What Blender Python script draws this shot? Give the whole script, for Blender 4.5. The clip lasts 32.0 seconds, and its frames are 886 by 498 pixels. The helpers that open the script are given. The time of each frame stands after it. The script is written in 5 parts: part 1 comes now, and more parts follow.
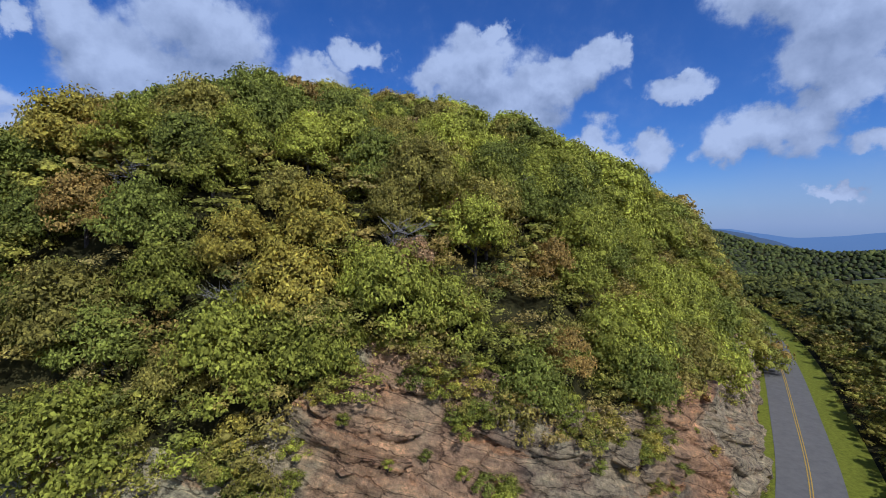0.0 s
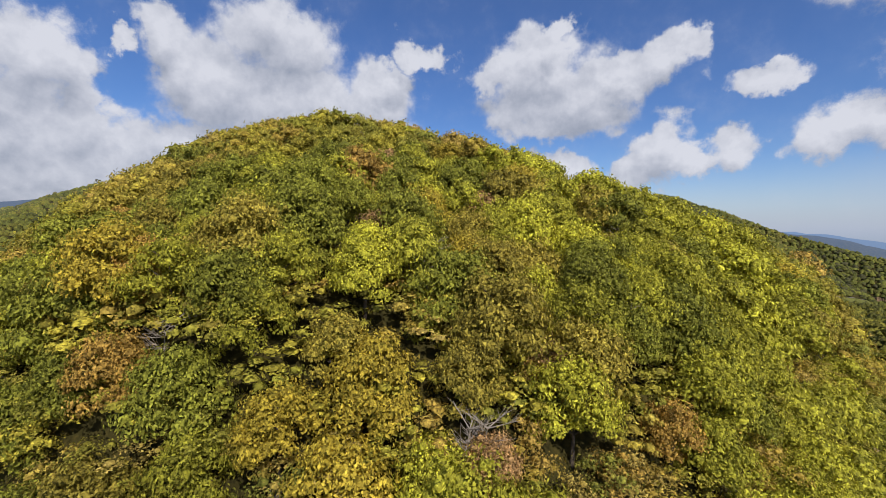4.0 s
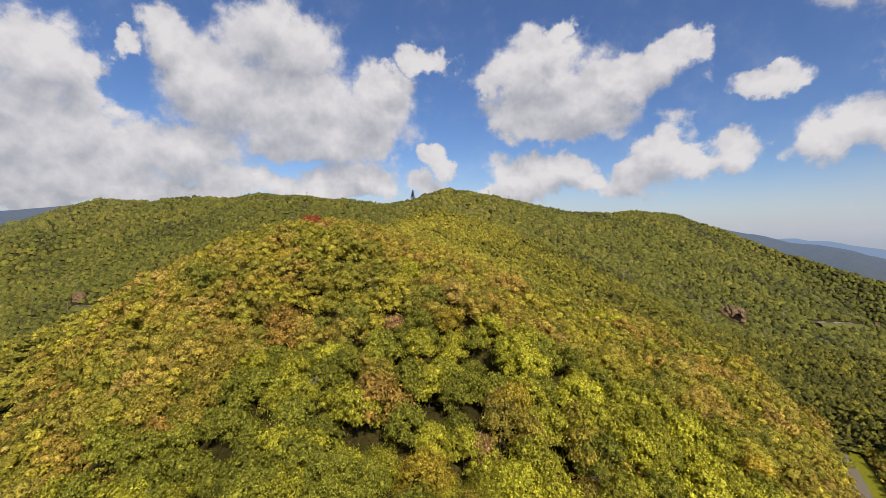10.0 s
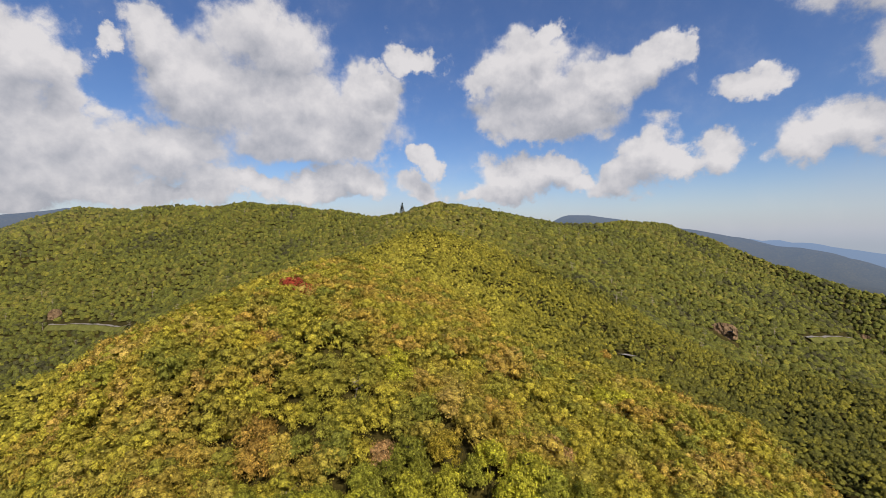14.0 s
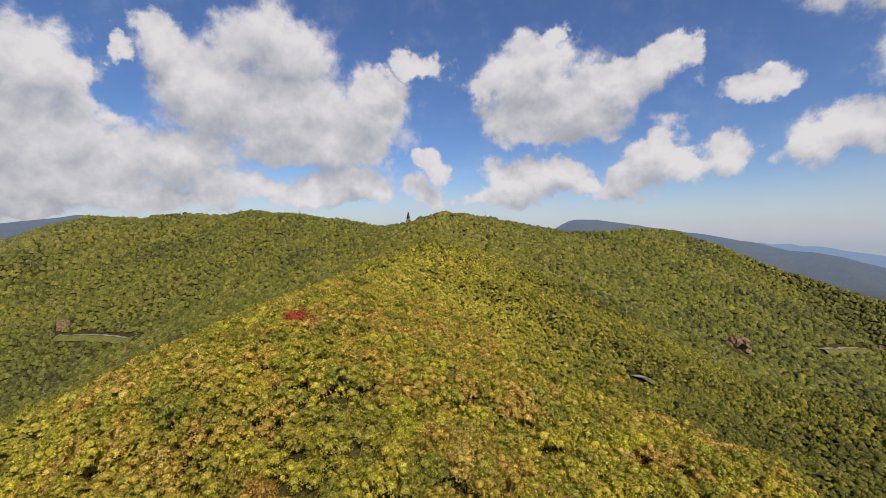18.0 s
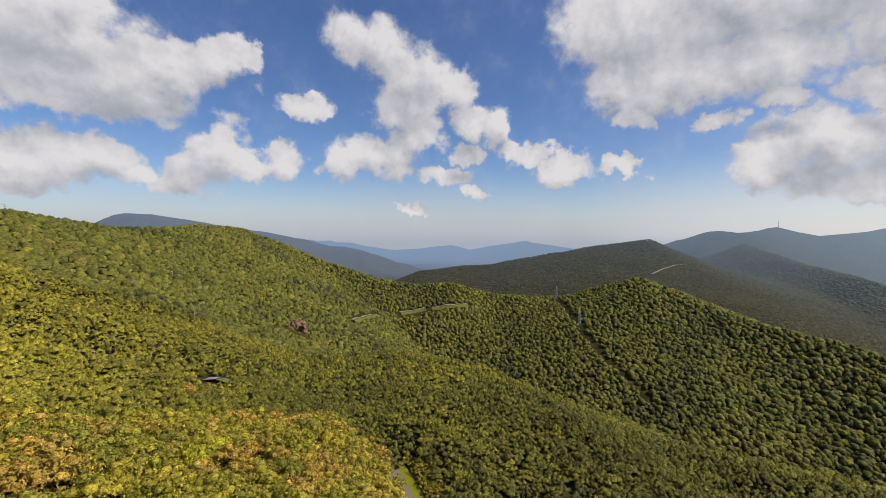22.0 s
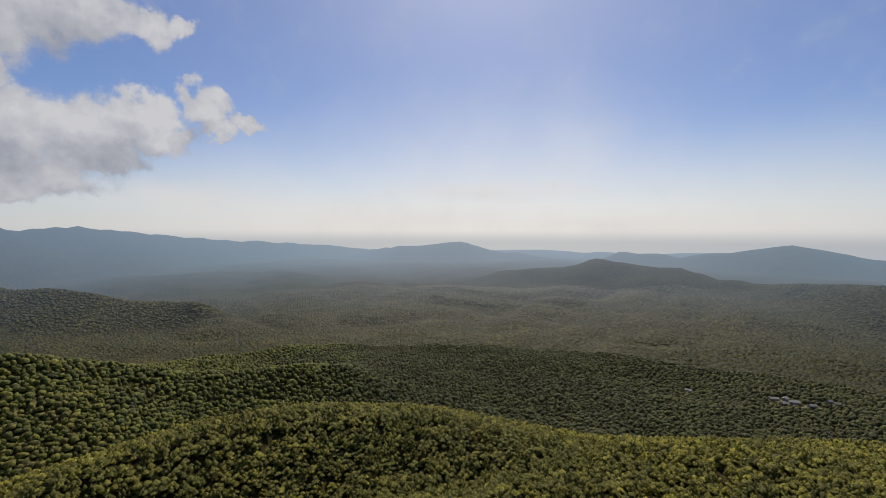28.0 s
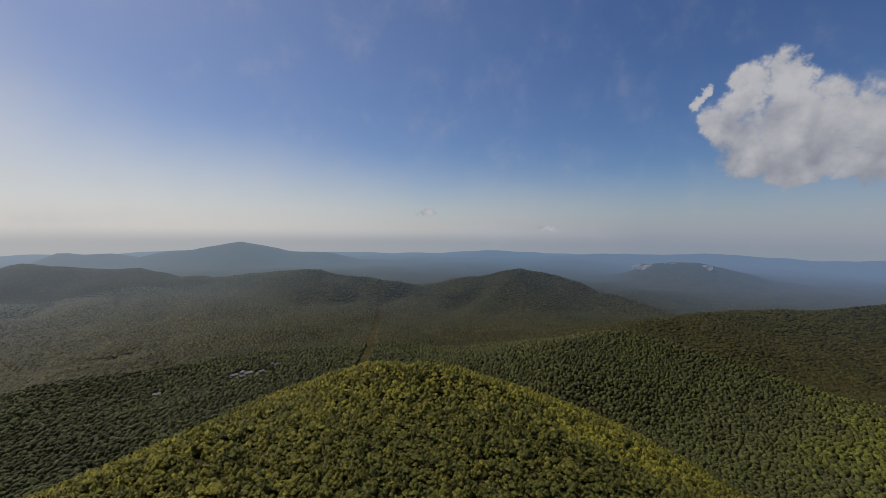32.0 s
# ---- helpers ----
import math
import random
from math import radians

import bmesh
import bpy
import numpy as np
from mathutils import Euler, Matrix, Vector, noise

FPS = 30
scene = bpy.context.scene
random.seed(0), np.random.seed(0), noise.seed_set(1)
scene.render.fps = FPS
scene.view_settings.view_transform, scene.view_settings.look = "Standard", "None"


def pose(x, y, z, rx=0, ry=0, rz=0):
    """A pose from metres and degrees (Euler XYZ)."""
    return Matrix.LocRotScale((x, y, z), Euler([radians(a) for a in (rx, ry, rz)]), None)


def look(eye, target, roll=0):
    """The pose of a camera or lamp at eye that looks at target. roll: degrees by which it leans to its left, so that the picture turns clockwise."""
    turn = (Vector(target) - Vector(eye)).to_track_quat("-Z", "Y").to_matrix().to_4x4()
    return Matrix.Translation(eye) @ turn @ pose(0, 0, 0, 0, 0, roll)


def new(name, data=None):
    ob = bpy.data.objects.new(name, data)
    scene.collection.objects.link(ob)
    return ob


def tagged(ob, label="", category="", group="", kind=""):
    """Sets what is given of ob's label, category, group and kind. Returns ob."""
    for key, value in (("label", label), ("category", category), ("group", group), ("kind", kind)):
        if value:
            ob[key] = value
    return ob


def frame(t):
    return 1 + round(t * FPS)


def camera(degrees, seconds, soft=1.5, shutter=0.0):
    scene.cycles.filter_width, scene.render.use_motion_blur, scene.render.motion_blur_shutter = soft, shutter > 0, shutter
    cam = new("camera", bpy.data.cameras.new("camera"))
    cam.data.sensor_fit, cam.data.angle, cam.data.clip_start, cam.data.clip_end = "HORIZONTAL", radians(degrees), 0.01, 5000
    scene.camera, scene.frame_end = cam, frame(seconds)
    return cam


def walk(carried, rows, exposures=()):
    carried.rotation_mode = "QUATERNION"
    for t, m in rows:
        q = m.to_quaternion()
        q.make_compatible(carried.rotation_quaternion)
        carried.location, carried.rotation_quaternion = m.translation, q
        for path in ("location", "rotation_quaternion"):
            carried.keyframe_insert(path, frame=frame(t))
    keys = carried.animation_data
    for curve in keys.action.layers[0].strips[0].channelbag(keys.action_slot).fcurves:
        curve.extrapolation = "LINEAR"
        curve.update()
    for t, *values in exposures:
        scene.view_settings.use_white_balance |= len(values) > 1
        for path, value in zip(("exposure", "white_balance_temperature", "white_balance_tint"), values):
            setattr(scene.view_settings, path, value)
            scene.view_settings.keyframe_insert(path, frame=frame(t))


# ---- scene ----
cam = camera(93.7, 32.0, soft=0.7)
PATH = [
    (0, (0.00, 0.00, 0.00), (0.27, 49.94, -2.46), -0.43),
    (0.5, (-0.47, 1.19, 1.21), (4.86, 50.84, -1.37), -0.34),
    (1, (-0.91, 2.78, 2.48), (5.07, 52.35, -0.10), -0.24),
    (1.5, (-1.16, 4.74, 3.73), (0.89, 54.63, 1.22), -0.25),
    (2, (-1.52, 6.38, 5.05), (-5.86, 56.14, 2.65), -0.18),
    (2.5, (-1.83, 7.18, 6.53), (-8.03, 56.74, 4.14), -0.04),
    (3, (-1.95, 7.68, 8.11), (-8.45, 57.21, 5.77), 0.04),
    (3.5, (-2.05, 8.07, 9.87), (-8.65, 57.57, 7.53), 0.15),
    (4, (-2.01, 8.29, 11.79), (-8.77, 57.77, 9.36), 0.19),
    (4.5, (-2.08, 8.37, 13.84), (-8.82, 57.86, 11.49), 0.22),
    (6.5, (-1.65, 2.87, 24.26), (-8.47, 52.35, 22.00), 0.06),
    (7, (-1.74, 2.35, 27.25), (-8.56, 51.84, 25.07), 0.06),
    (8, (-1.73, 2.69, 33.31), (-8.60, 52.17, 31.10), 0.18),
    (9, (-1.84, 2.86, 39.58), (-8.73, 52.34, 37.37), 0.23),
    (10, (-1.65, 2.69, 45.89), (-8.58, 52.16, 43.72), 0.24),
    (11, (-1.80, 2.62, 52.39), (-8.73, 52.09, 50.25), 0.19),
    (11.5, (-1.73, 3.20, 55.51), (-8.34, 52.71, 53.39), 0.16),
    (12, (-1.69, 4.59, 58.65), (-7.58, 54.20, 56.52), 0.16),
    (12.5, (-2.21, 6.69, 61.61), (-8.07, 56.30, 59.46), 0.13),
    (13, (-2.93, 9.18, 63.96), (-8.70, 58.80, 61.81), 0.09),
    (13.5, (-3.40, 11.95, 66.02), (-9.12, 61.58, 63.89), 0.07),
    (14, (-4.06, 14.41, 67.58), (-9.75, 64.04, 65.46), 0.05),
    (14.5, (-4.55, 16.32, 69.12), (-9.49, 66.03, 67.01), 0.10),
    (16.5, (-5.44, 19.50, 75.51), (-11.46, 69.10, 73.56), 0.05),
    (17, (-5.36, 19.45, 76.25), (-12.20, 68.95, 74.36), -0.03),
    (17.5, (-5.33, 19.30, 76.74), (-12.41, 68.77, 75.04), -0.23),
    (18, (-5.40, 19.38, 77.00), (-11.80, 68.94, 75.32), -0.16),
    (18.5, (-5.25, 19.80, 77.10), (-7.41, 69.72, 75.40), -0.23),
    (19, (-4.81, 20.43, 76.82), (-0.84, 70.24, 75.22), -0.49),
    (19.5, (-4.47, 21.08, 76.41), (5.16, 70.12, 74.84), -0.64),
    (20, (-4.55, 21.86, 76.15), (10.75, 69.43, 74.51), -0.59),
    (20.5, (-4.53, 22.75, 76.00), (16.09, 68.27, 74.30), -0.38),
    (21, (-4.75, 23.13, 75.93), (21.09, 65.89, 74.17), -0.14),
    (21.5, (-5.22, 23.12, 76.00), (26.46, 61.76, 74.16), 0.16),
    (22, (-6.04, 22.64, 75.96), (30.98, 56.20, 74.11), 0.39),
    (22.5, (-5.31, 22.80, 76.04), (36.69, 49.85, 74.07), 0.24),
    (23, (-4.93, 23.00, 76.10), (40.90, 42.90, 74.05), 0.06),
    (23.5, (-4.61, 22.91, 76.09), (43.55, 36.20, 74.02), 0.11),
    (24, (-4.42, 22.90, 76.10), (45.00, 30.22, 73.99), 0.10),
    (24.5, (-4.31, 22.86, 76.14), (45.58, 25.45, 73.96), 0.10),
    (26.5, (-3.47, 25.35, 76.24), (41.26, 3.10, 74.10), 0.13),
    (27, (-3.48, 25.43, 76.26), (37.21, -3.54, 74.11), 0.10),
    (27.5, (-3.60, 25.49, 76.31), (32.07, -9.49, 74.17), 0.10),
    (28, (-4.08, 25.71, 76.50), (25.77, -14.35, 74.36), 0.05),
    (28.5, (-4.57, 26.02, 76.61), (19.33, -17.85, 74.54), -0.04),
    (29, (-4.94, 26.21, 76.61), (12.61, -20.57, 74.55), -0.08),
    (29.5, (-4.76, 26.37, 76.23), (6.58, -22.28, 74.25), -0.55),
    (30, (-4.17, 26.32, 76.03), (0.41, -23.43, 74.01), -0.40),
    (30.5, (-3.50, 26.78, 75.99), (-5.74, -23.12, 73.93), -0.05),
    (31, (-2.71, 27.96, 76.51), (-11.70, -21.18, 74.43), 0.11),
    (31.5, (-2.06, 29.67, 77.05), (-18.99, -17.33, 75.02), 0.42),
    (32, (-1.11, 31.79, 77.84), (-25.60, -11.75, 75.81), 0.69),
]

walk(cam, [(t, look(eye, target, roll)) for t, eye, target, roll in PATH],
     exposures=[(0, -0.48, 4620, 17), (1.5, -0.34, 5000, 16), (4, 0.0, 6000, 14), (9, 0.05, 6550, 14), (18, 0.02, 6550, 14), (24, 0.02, 6550, 13), (26.5, -0.12, 6550, 13), (28, -0.27, 6300, 13), (30, -0.47, 6250, 13), (32, -0.6, 6250, 13)])

# ---- world and sun ----
SUN_AZ, SUN_EL = -150.0, 46.0
SUN_DIR = Vector((-math.sin(radians(SUN_AZ)) * math.cos(radians(SUN_EL)), math.cos(radians(SUN_AZ)) * math.cos(radians(SUN_EL)), math.sin(radians(SUN_EL))))
world = bpy.data.worlds.new("sky")
scene.world = world
world.use_nodes = True
wn, wl = world.node_tree.nodes, world.node_tree.links
sky = wn.new("ShaderNodeTexSky")
sky.sky_type, sky.sun_disc = "NISHITA", False
sky.sun_elevation, sky.sun_rotation = radians(SUN_EL), radians(180 + SUN_AZ) * -1 + math.pi
sky.altitude, sky.air_density, sky.dust_density, sky.ozone_density = 1200, 1.0, 1.6, 2.0
CLOUD_WEST = [(52.0, 16.8, 4.4, 4.0), (48.3, 15.7, 3.1, 3.2), (53.0, 10.5, 5.8, 4.7), (47.5, 10.9, 3.2, 4.5), (50.3, 6.6, 8.1, 3.4), (40.3, 20.7, 2.6, 3.1), (39.0, 18.2, 3.4, 2.9), (44.2, 19.0, 1.7, 1.4), (28.8, 22.8, 7.3, 4.5), (35.2, 16.4, 6.7, 5.6), (26.8, 15.4, 8.9, 5.3), (17.5, 16.1, 6.7, 4.8), (22.6, 12.0, 11.4, 3.0), (39.4, 8.9, 7.9, 3.8), (44.3, 4.8, 8.1, 1.5), (14.4, 19.6, 3.4, 2.0)]
CLOUD_LOW_WEST = [(18.9, 7.1, 5.2, 2.8), (24.8, 5.4, 5.7, 2.1), (32.8, 5.8, 6.4, 1.9), (39.5, 4.2, 6.2, 1.4), (9.7, 6.0, 3.9, 1.9), (-3.3, 7.4, 5.6, 2.7), (-8.4, 8.3, 3.6, 2.2), (-11.2, 6.1, 3.5, 1.7), (9.0, 9.4, 2.3, 1.6), (-1.1, 5.2, 6.0, 1.5), (49.4, 4.6, 2.6, 1.4), (52.3, 3.5, 2.8, 1.4)]
CLOUD_MIDDLE = [(-5.2, 20.6, 7.9, 3.9), (-8.1, 16.5, 9.2, 4.0), (-14.3, 17.8, 6.6, 2.9), (-19.3, 19.0, 3.6, 2.7), (-21.6, 20.4, 2.0, 1.8), (-4.6, 13.9, 5.1, 2.4), (0.7, 19.6, 4.5, 2.0), (-27.9, 15.7, 3.1, 1.5), (-6.9, 24.2, 1.8, 1.8), (9.9, 22.3, 3.1, 1.6)]
CLOUD_MIDDLE_LOW = [(-19.6, 10.0, 3.3, 3.0), (-17.2, 7.9, 3.2, 2.6), (-26.5, 9.0, 2.9, 2.5), (-22.3, 8.5, 2.3, 2.0), (-15.9, 5.5, 3.2, 1.8)]
CLOUD_EAST = [(-38.4, 23.9, 6.0, 4.1), (-43.6, 20.7, 5.0, 4.2), (-43.0, 17.1, 5.0, 3.1), (-49.5, 19.0, 3.3, 2.9), (-51.7, 15.1, 3.2, 2.4), (-55.3, 14.4, 2.4, 2.8), (-58.6, 11.0, 2.7, 1.6), (-44.2, 12.8, 3.4, 2.9), (-38.4, 10.0, 5.8, 3.1), (-35.6, 8.4, 3.5, 2.2), (-47.9, 7.5, 4.4, 1.6), (-50.7, 11.0, 2.7, 1.4), (-28.8, 16.2, 4.1, 1.7), (-61.9, 8.5, 2.6, 1.7), (-52.3, 5.5, 2.4, 1.1), (-42.4, 3.1, 1.6, 0.8)]
CLOUD_EAST_HIGH = [(-70.7, 24.6, 8.1, 4.9), (-81.2, 25.0, 12.0, 5.5), (-90.3, 24.7, 7.4, 5.5), (-76.6, 18.4, 9.8, 3.7), (-85.8, 18.5, 7.6, 4.1), (-96.2, 19.9, 5.7, 5.2), (-101.8, 21.9, 5.4, 3.6), (-107.6, 21.0, 3.7, 2.1), (-110.5, 21.9, 1.8, 1.4), (-70.6, 18.8, 3.7, 2.7), (-72.1, 14.5, 1.8, 2.0), (-63.3, 9.1, 3.8, 2.0), (-70.6, 8.9, 3.0, 0.9), (-86.6, 14.1, 2.9, 1.3), (-81.2, 12.5, 2.3, 1.2)]
CLOUD_EAST_LOW = [(-94.9, 14.3, 4.0, 1.7), (-90.4, 9.8, 5.3, 3.3), (-97.1, 10.3, 6.4, 3.9), (-104.0, 10.6, 5.9, 3.8), (-107.1, 12.7, 4.4, 2.6), (-109.6, 10.1, 3.6, 2.0), (-113.6, 14.1, 2.5, 2.4), (-118.3, 13.1, 2.4, 1.4), (-115.3, 11.7, 2.4, 1.3), (-85.1, 7.7, 3.5, 2.4), (-95.7, 5.6, 9.4, 2.1), (-103.4, 7.2, 4.7, 2.0)]
CLOUD_SOUTH = [(111.3, 15.8, 2.1, 2.6), (114.6, 15.6, 2.0, 2.4), (116.0, 12.6, 2.7, 3.0), (114.4, 9.1, 2.8, 2.4), (111.1, 10.8, 3.7, 4.3), (107.7, 11.6, 2.5, 4.0), (104.5, 10.6, 3.3, 4.6), (108.3, 7.3, 4.2, 2.2), (104.4, 6.4, 3.7, 1.8), (119.0, 15.8, 0.9, 1.1)]
CLOUD_WISPS = [(151.9, 2.3, 2.1, 0.7), (137.6, 1.8, 1.6, 0.5)]
CLOUD_VEIL = [(-149.2, 5.0, 15.0, 2.0), (-141.4, 1.5, 29.7, 3.1), (-110.1, 3.8, 10.9, 1.9), (-166.5, 0.7, 19.3, 1.9), (-158.0, 5.8, 1.3, 1.0)]


def wmath(op, a, b=None, c=None, clamp=False):
    n = wn.new("ShaderNodeMath")
    n.operation, n.use_clamp = op, clamp
    for i, v in enumerate((a, b, c)):
        if isinstance(v, (int, float)):
            n.inputs[i].default_value = v
        elif v is not None:
            wl.new(v, n.inputs[i])
    return n.outputs[0]


def wmix(fac, a, b):
    n = wn.new("ShaderNodeMix")
    n.data_type = "RGBA"
    for sock, v in ((n.inputs[0], fac), (n.inputs[6], a), (n.inputs[7], b)):
        if isinstance(v, (int, float)):
            sock.default_value = v
        elif isinstance(v, tuple):
            sock.default_value = (*v, 1)
        else:
            wl.new(v, sock)
    return n.outputs[2]


coord = wn.new("ShaderNodeTexCoord")
axes = wn.new("ShaderNodeSeparateXYZ")
wl.new(coord.outputs["Generated"], axes.inputs[0])
bearing = wmath("DEGREES", wmath("ARCTAN2", wmath("MULTIPLY", axes.outputs[0], -1.0), axes.outputs[1]))
rise = wmath("DEGREES", wmath("ARCSINE", axes.outputs[2]))
place = wn.new("ShaderNodeCombineXYZ")
wl.new(bearing, place.inputs[0])
wl.new(rise, place.inputs[1])


def wnoise(scale, detail, rough, shift=(0, 0, 0)):
    move = wn.new("ShaderNodeVectorMath")
    move.operation = "ADD"
    wl.new(coord.outputs["Generated"], move.inputs[0])
    move.inputs[1].default_value = shift
    n = wn.new("ShaderNodeTexNoise")
    n.inputs["Scale"].default_value, n.inputs["Detail"].default_value, n.inputs["Roughness"].default_value = scale, detail, rough
    wl.new(move.outputs[0], n.inputs["Vector"])
    return n.outputs["Fac"]


def billows(blobs, where):
    """How deep a direction lies in a cloud made of rounded heaps: 1 at a heap's core, 0 at its rim."""
    total = None
    for a, e, ra, re in blobs:
        m = wn.new("ShaderNodeMapping")
        m.vector_type = "TEXTURE"
        m.inputs["Location"].default_value, m.inputs["Scale"].default_value = (a, e, 0), (ra * 1.3, re * 1.3, 1)
        wl.new(where, m.inputs["Vector"])
        g = wn.new("ShaderNodeTexGradient")
        g.gradient_type = "SPHERICAL"
        wl.new(m.outputs[0], g.inputs[0])
        total = g.outputs["Fac"] if total is None else wmath("SMOOTH_MAX", total, g.outputs["Fac"], 0.12)
    return total


def wvec(op, a, b):
    n = wn.new("ShaderNodeVectorMath")
    n.operation = op
    for i, v in enumerate((a, b)):
        if isinstance(v, tuple):
            n.inputs[i].default_value = v
        else:
            wl.new(v, n.inputs[i])
    return n.outputs[0]


def wcolour_noise(scale, detail, rough, shift):
    n = wn.new("ShaderNodeTexNoise")
    n.inputs["Scale"].default_value, n.inputs["Detail"].default_value, n.inputs["Roughness"].default_value = scale, detail, rough
    wl.new(wvec("ADD", coord.outputs["Generated"], shift), n.inputs["Vector"])
    return wvec("SUBTRACT", n.outputs["Color"], (0.5, 0.5, 0.5))


curl = wvec("ADD", wvec("MULTIPLY", wcolour_noise(8.0, 3.0, 0.5, (3, 1, 5)), (9.0, 7.0, 0)), wvec("MULTIPLY", wcolour_noise(26.0, 6.0, 0.62, (8, 4, 2)), (4.5, 4.0, 0)))
curled = wvec("ADD", place.outputs[0], curl)
ALL_HEAPS = CLOUD_WEST + CLOUD_LOW_WEST + CLOUD_MIDDLE + CLOUD_MIDDLE_LOW + CLOUD_EAST + CLOUD_EAST_HIGH + CLOUD_EAST_LOW + CLOUD_SOUTH + CLOUD_WISPS
CLOUD_VEIL += [(a + 360, *rest) for a, *rest in CLOUD_VEIL if a < -120]
heaps = billows(ALL_HEAPS, curled)
heaps_above = billows(ALL_HEAPS, wvec("ADD", wvec("ADD", place.outputs[0], wvec("MULTIPLY", curl, (0.6, 0.6, 0))), (-0.8, 3.4, 0)))
puffs = wnoise(11.0, 9.0, 0.6)
puffs_sun = wnoise(11.0, 6.0, 0.55, SUN_DIR * 0.02)
gate = wmath("MULTIPLY", heaps, 4.0, clamp=True)
depth = wmath("ADD", heaps, wmath("MULTIPLY", wmath("MULTIPLY", wmath("SUBTRACT", puffs, 0.5), 0.75), gate))
cover = wn.new("ShaderNodeMapRange")
cover.interpolation_type = "SMOOTHSTEP"
cover.inputs["From Min"].default_value, cover.inputs["From Max"].default_value = 0.09, 0.44
wl.new(depth, cover.inputs["Value"])
# sunlit tops and edges are white, shaded undersides grey
relief = wmath("MULTIPLY", wmath("SUBTRACT", puffs, puffs_sun), 1.5)
under = wmath("MULTIPLY", wmath("SUBTRACT", heaps_above, heaps), 0.7)
shade = wmath("ADD", wmath("SUBTRACT", wmath("MULTIPLY_ADD", depth, -0.34, 0.78), under), relief, clamp=True)
cloud_ramp = wn.new("ShaderNodeValToRGB")
cloud_ramp.color_ramp.elements.new(0.5)
for e, (at, c) in zip(cloud_ramp.color_ramp.elements, ((0.12, (3.3, 3.55, 4.0)), (0.55, (5.1, 5.2, 5.45)), (1.0, (7.2, 7.15, 7.1)))):
    e.position, e.color = at, (*c, 1)
wl.new(shade, cloud_ramp.inputs[0])
# pale damp air low down, whitest under the sun
low_air = wn.new("ShaderNodeMapRange")
low_air.interpolation_type = "SMOOTHSTEP"
low_air.inputs["From Min"].default_value, low_air.inputs["From Max"].default_value = 9.0, -1.5
near_sun = wn.new("ShaderNodeMapRange")
near_sun.inputs["From Min"].default_value, near_sun.inputs["From Max"].default_value = 85.0, 10.0
wl.new(wmath("ABSOLUTE", wmath("SUBTRACT", wmath("PINGPONG", wmath("ADD", bearing, 180.0 - SUN_AZ), 180.0), 180.0)), near_sun.inputs["Value"])
haze_rise = wmath("MULTIPLY", rise, wmath("MULTIPLY_ADD", near_sun.outputs[0], -0.62, 1.0))
wl.new(wmath("ADD", haze_rise, wmath("MULTIPLY", wmath("SUBTRACT", wnoise(3.0, 5.0, 0.5, (4, 2, 7)), 0.5), 5.0)), low_air.inputs["Value"])
air_tone = wmix(near_sun.outputs[0], (4.3, 4.8, 5.7), (12.2, 11.5, 10.0))
blue = wn.new("ShaderNodeHueSaturation")
blue.inputs["Hue"].default_value, blue.inputs["Saturation"].default_value, blue.inputs["Value"].default_value = 0.509, 1.3, 1.1
wl.new(sky.outputs[0], blue.inputs["Color"])
clear = wmix(wmath("MULTIPLY", low_air.outputs[0], 0.86), blue.outputs[0], air_tone)
lowland = wn.new("ShaderNodeMapRange")
lowland.interpolation_type = "SMOOTHSTEP"
lowland.inputs["From Min"].default_value, lowland.inputs["From Max"].default_value = 0.4, -1.6
wl.new(rise, lowland.inputs["Value"])
veil = wmath("MULTIPLY", wmath("MULTIPLY", billows(CLOUD_VEIL, wvec("ADD", place.outputs[0], wvec("MULTIPLY", curl, (1.2, 0.35, 0)))), wmath("MULTIPLY_ADD", puffs, 1.2, 0.2)), 0.9, clamp=True)
clear = wmix(wmath("MULTIPLY", near_sun.outputs[0], 0.3), clear, (4.6, 5.2, 6.2))
clear = wmix(veil, clear, (8.6, 8.3, 7.8))
clear = wmix(wmath("MULTIPLY", lowland.outputs[0], 0.85), clear, wmix(near_sun.outputs[0], (3.6, 4.15, 4.75), (5.9, 6.05, 5.9)))
full = wmix(wmath("MULTIPLY", cover.outputs[0], 0.97), clear, cloud_ramp.outputs[0])
wl.new(full, wn["Background"].inputs[0])
wn["Background"].inputs[1].default_value = 0.1
sun = new("sun", bpy.data.lights.new("sun", "SUN"))
sun.data.energy, sun.data.angle, sun.data.color = 4.6, radians(0.5), (1.0, 0.93, 0.82)
sun.matrix_world = look((0, 0, 300), Vector((0, 0, 300)) - SUN_DIR)


# ---- node helpers ----
def material(name):
    m = bpy.data.materials.new(name)
    m.use_nodes = True
    return m, m.node_tree.nodes, m.node_tree.links, m.node_tree.nodes["Principled BSDF"]


def node(ns, kind, **values):
    n = ns.new(kind)
    for key, value in values.items():
        if key in n.inputs:
            n.inputs[key].default_value = value
    return n


def ramp(ns, stops, mode="LINEAR"):
    n = ns.new("ShaderNodeValToRGB")
    n.color_ramp.interpolation = mode
    while len(n.color_ramp.elements) < len(stops):
        n.color_ramp.elements.new(0.5)
    for e, (at, c) in zip(n.color_ramp.elements, stops):
        e.position, e.color = at, (*c, 1)
    return n


def math_node(ns, ls, op, a, b=None, clamp=False):
    n = ns.new("ShaderNodeMath")
    n.operation, n.use_clamp = op, clamp
    for i, v in enumerate((a, b)):
        if v is None:
            continue
        if isinstance(v, (int, float)):
            n.inputs[i].default_value = v
        else:
            ls.new(v, n.inputs[i])
    return n.outputs[0]


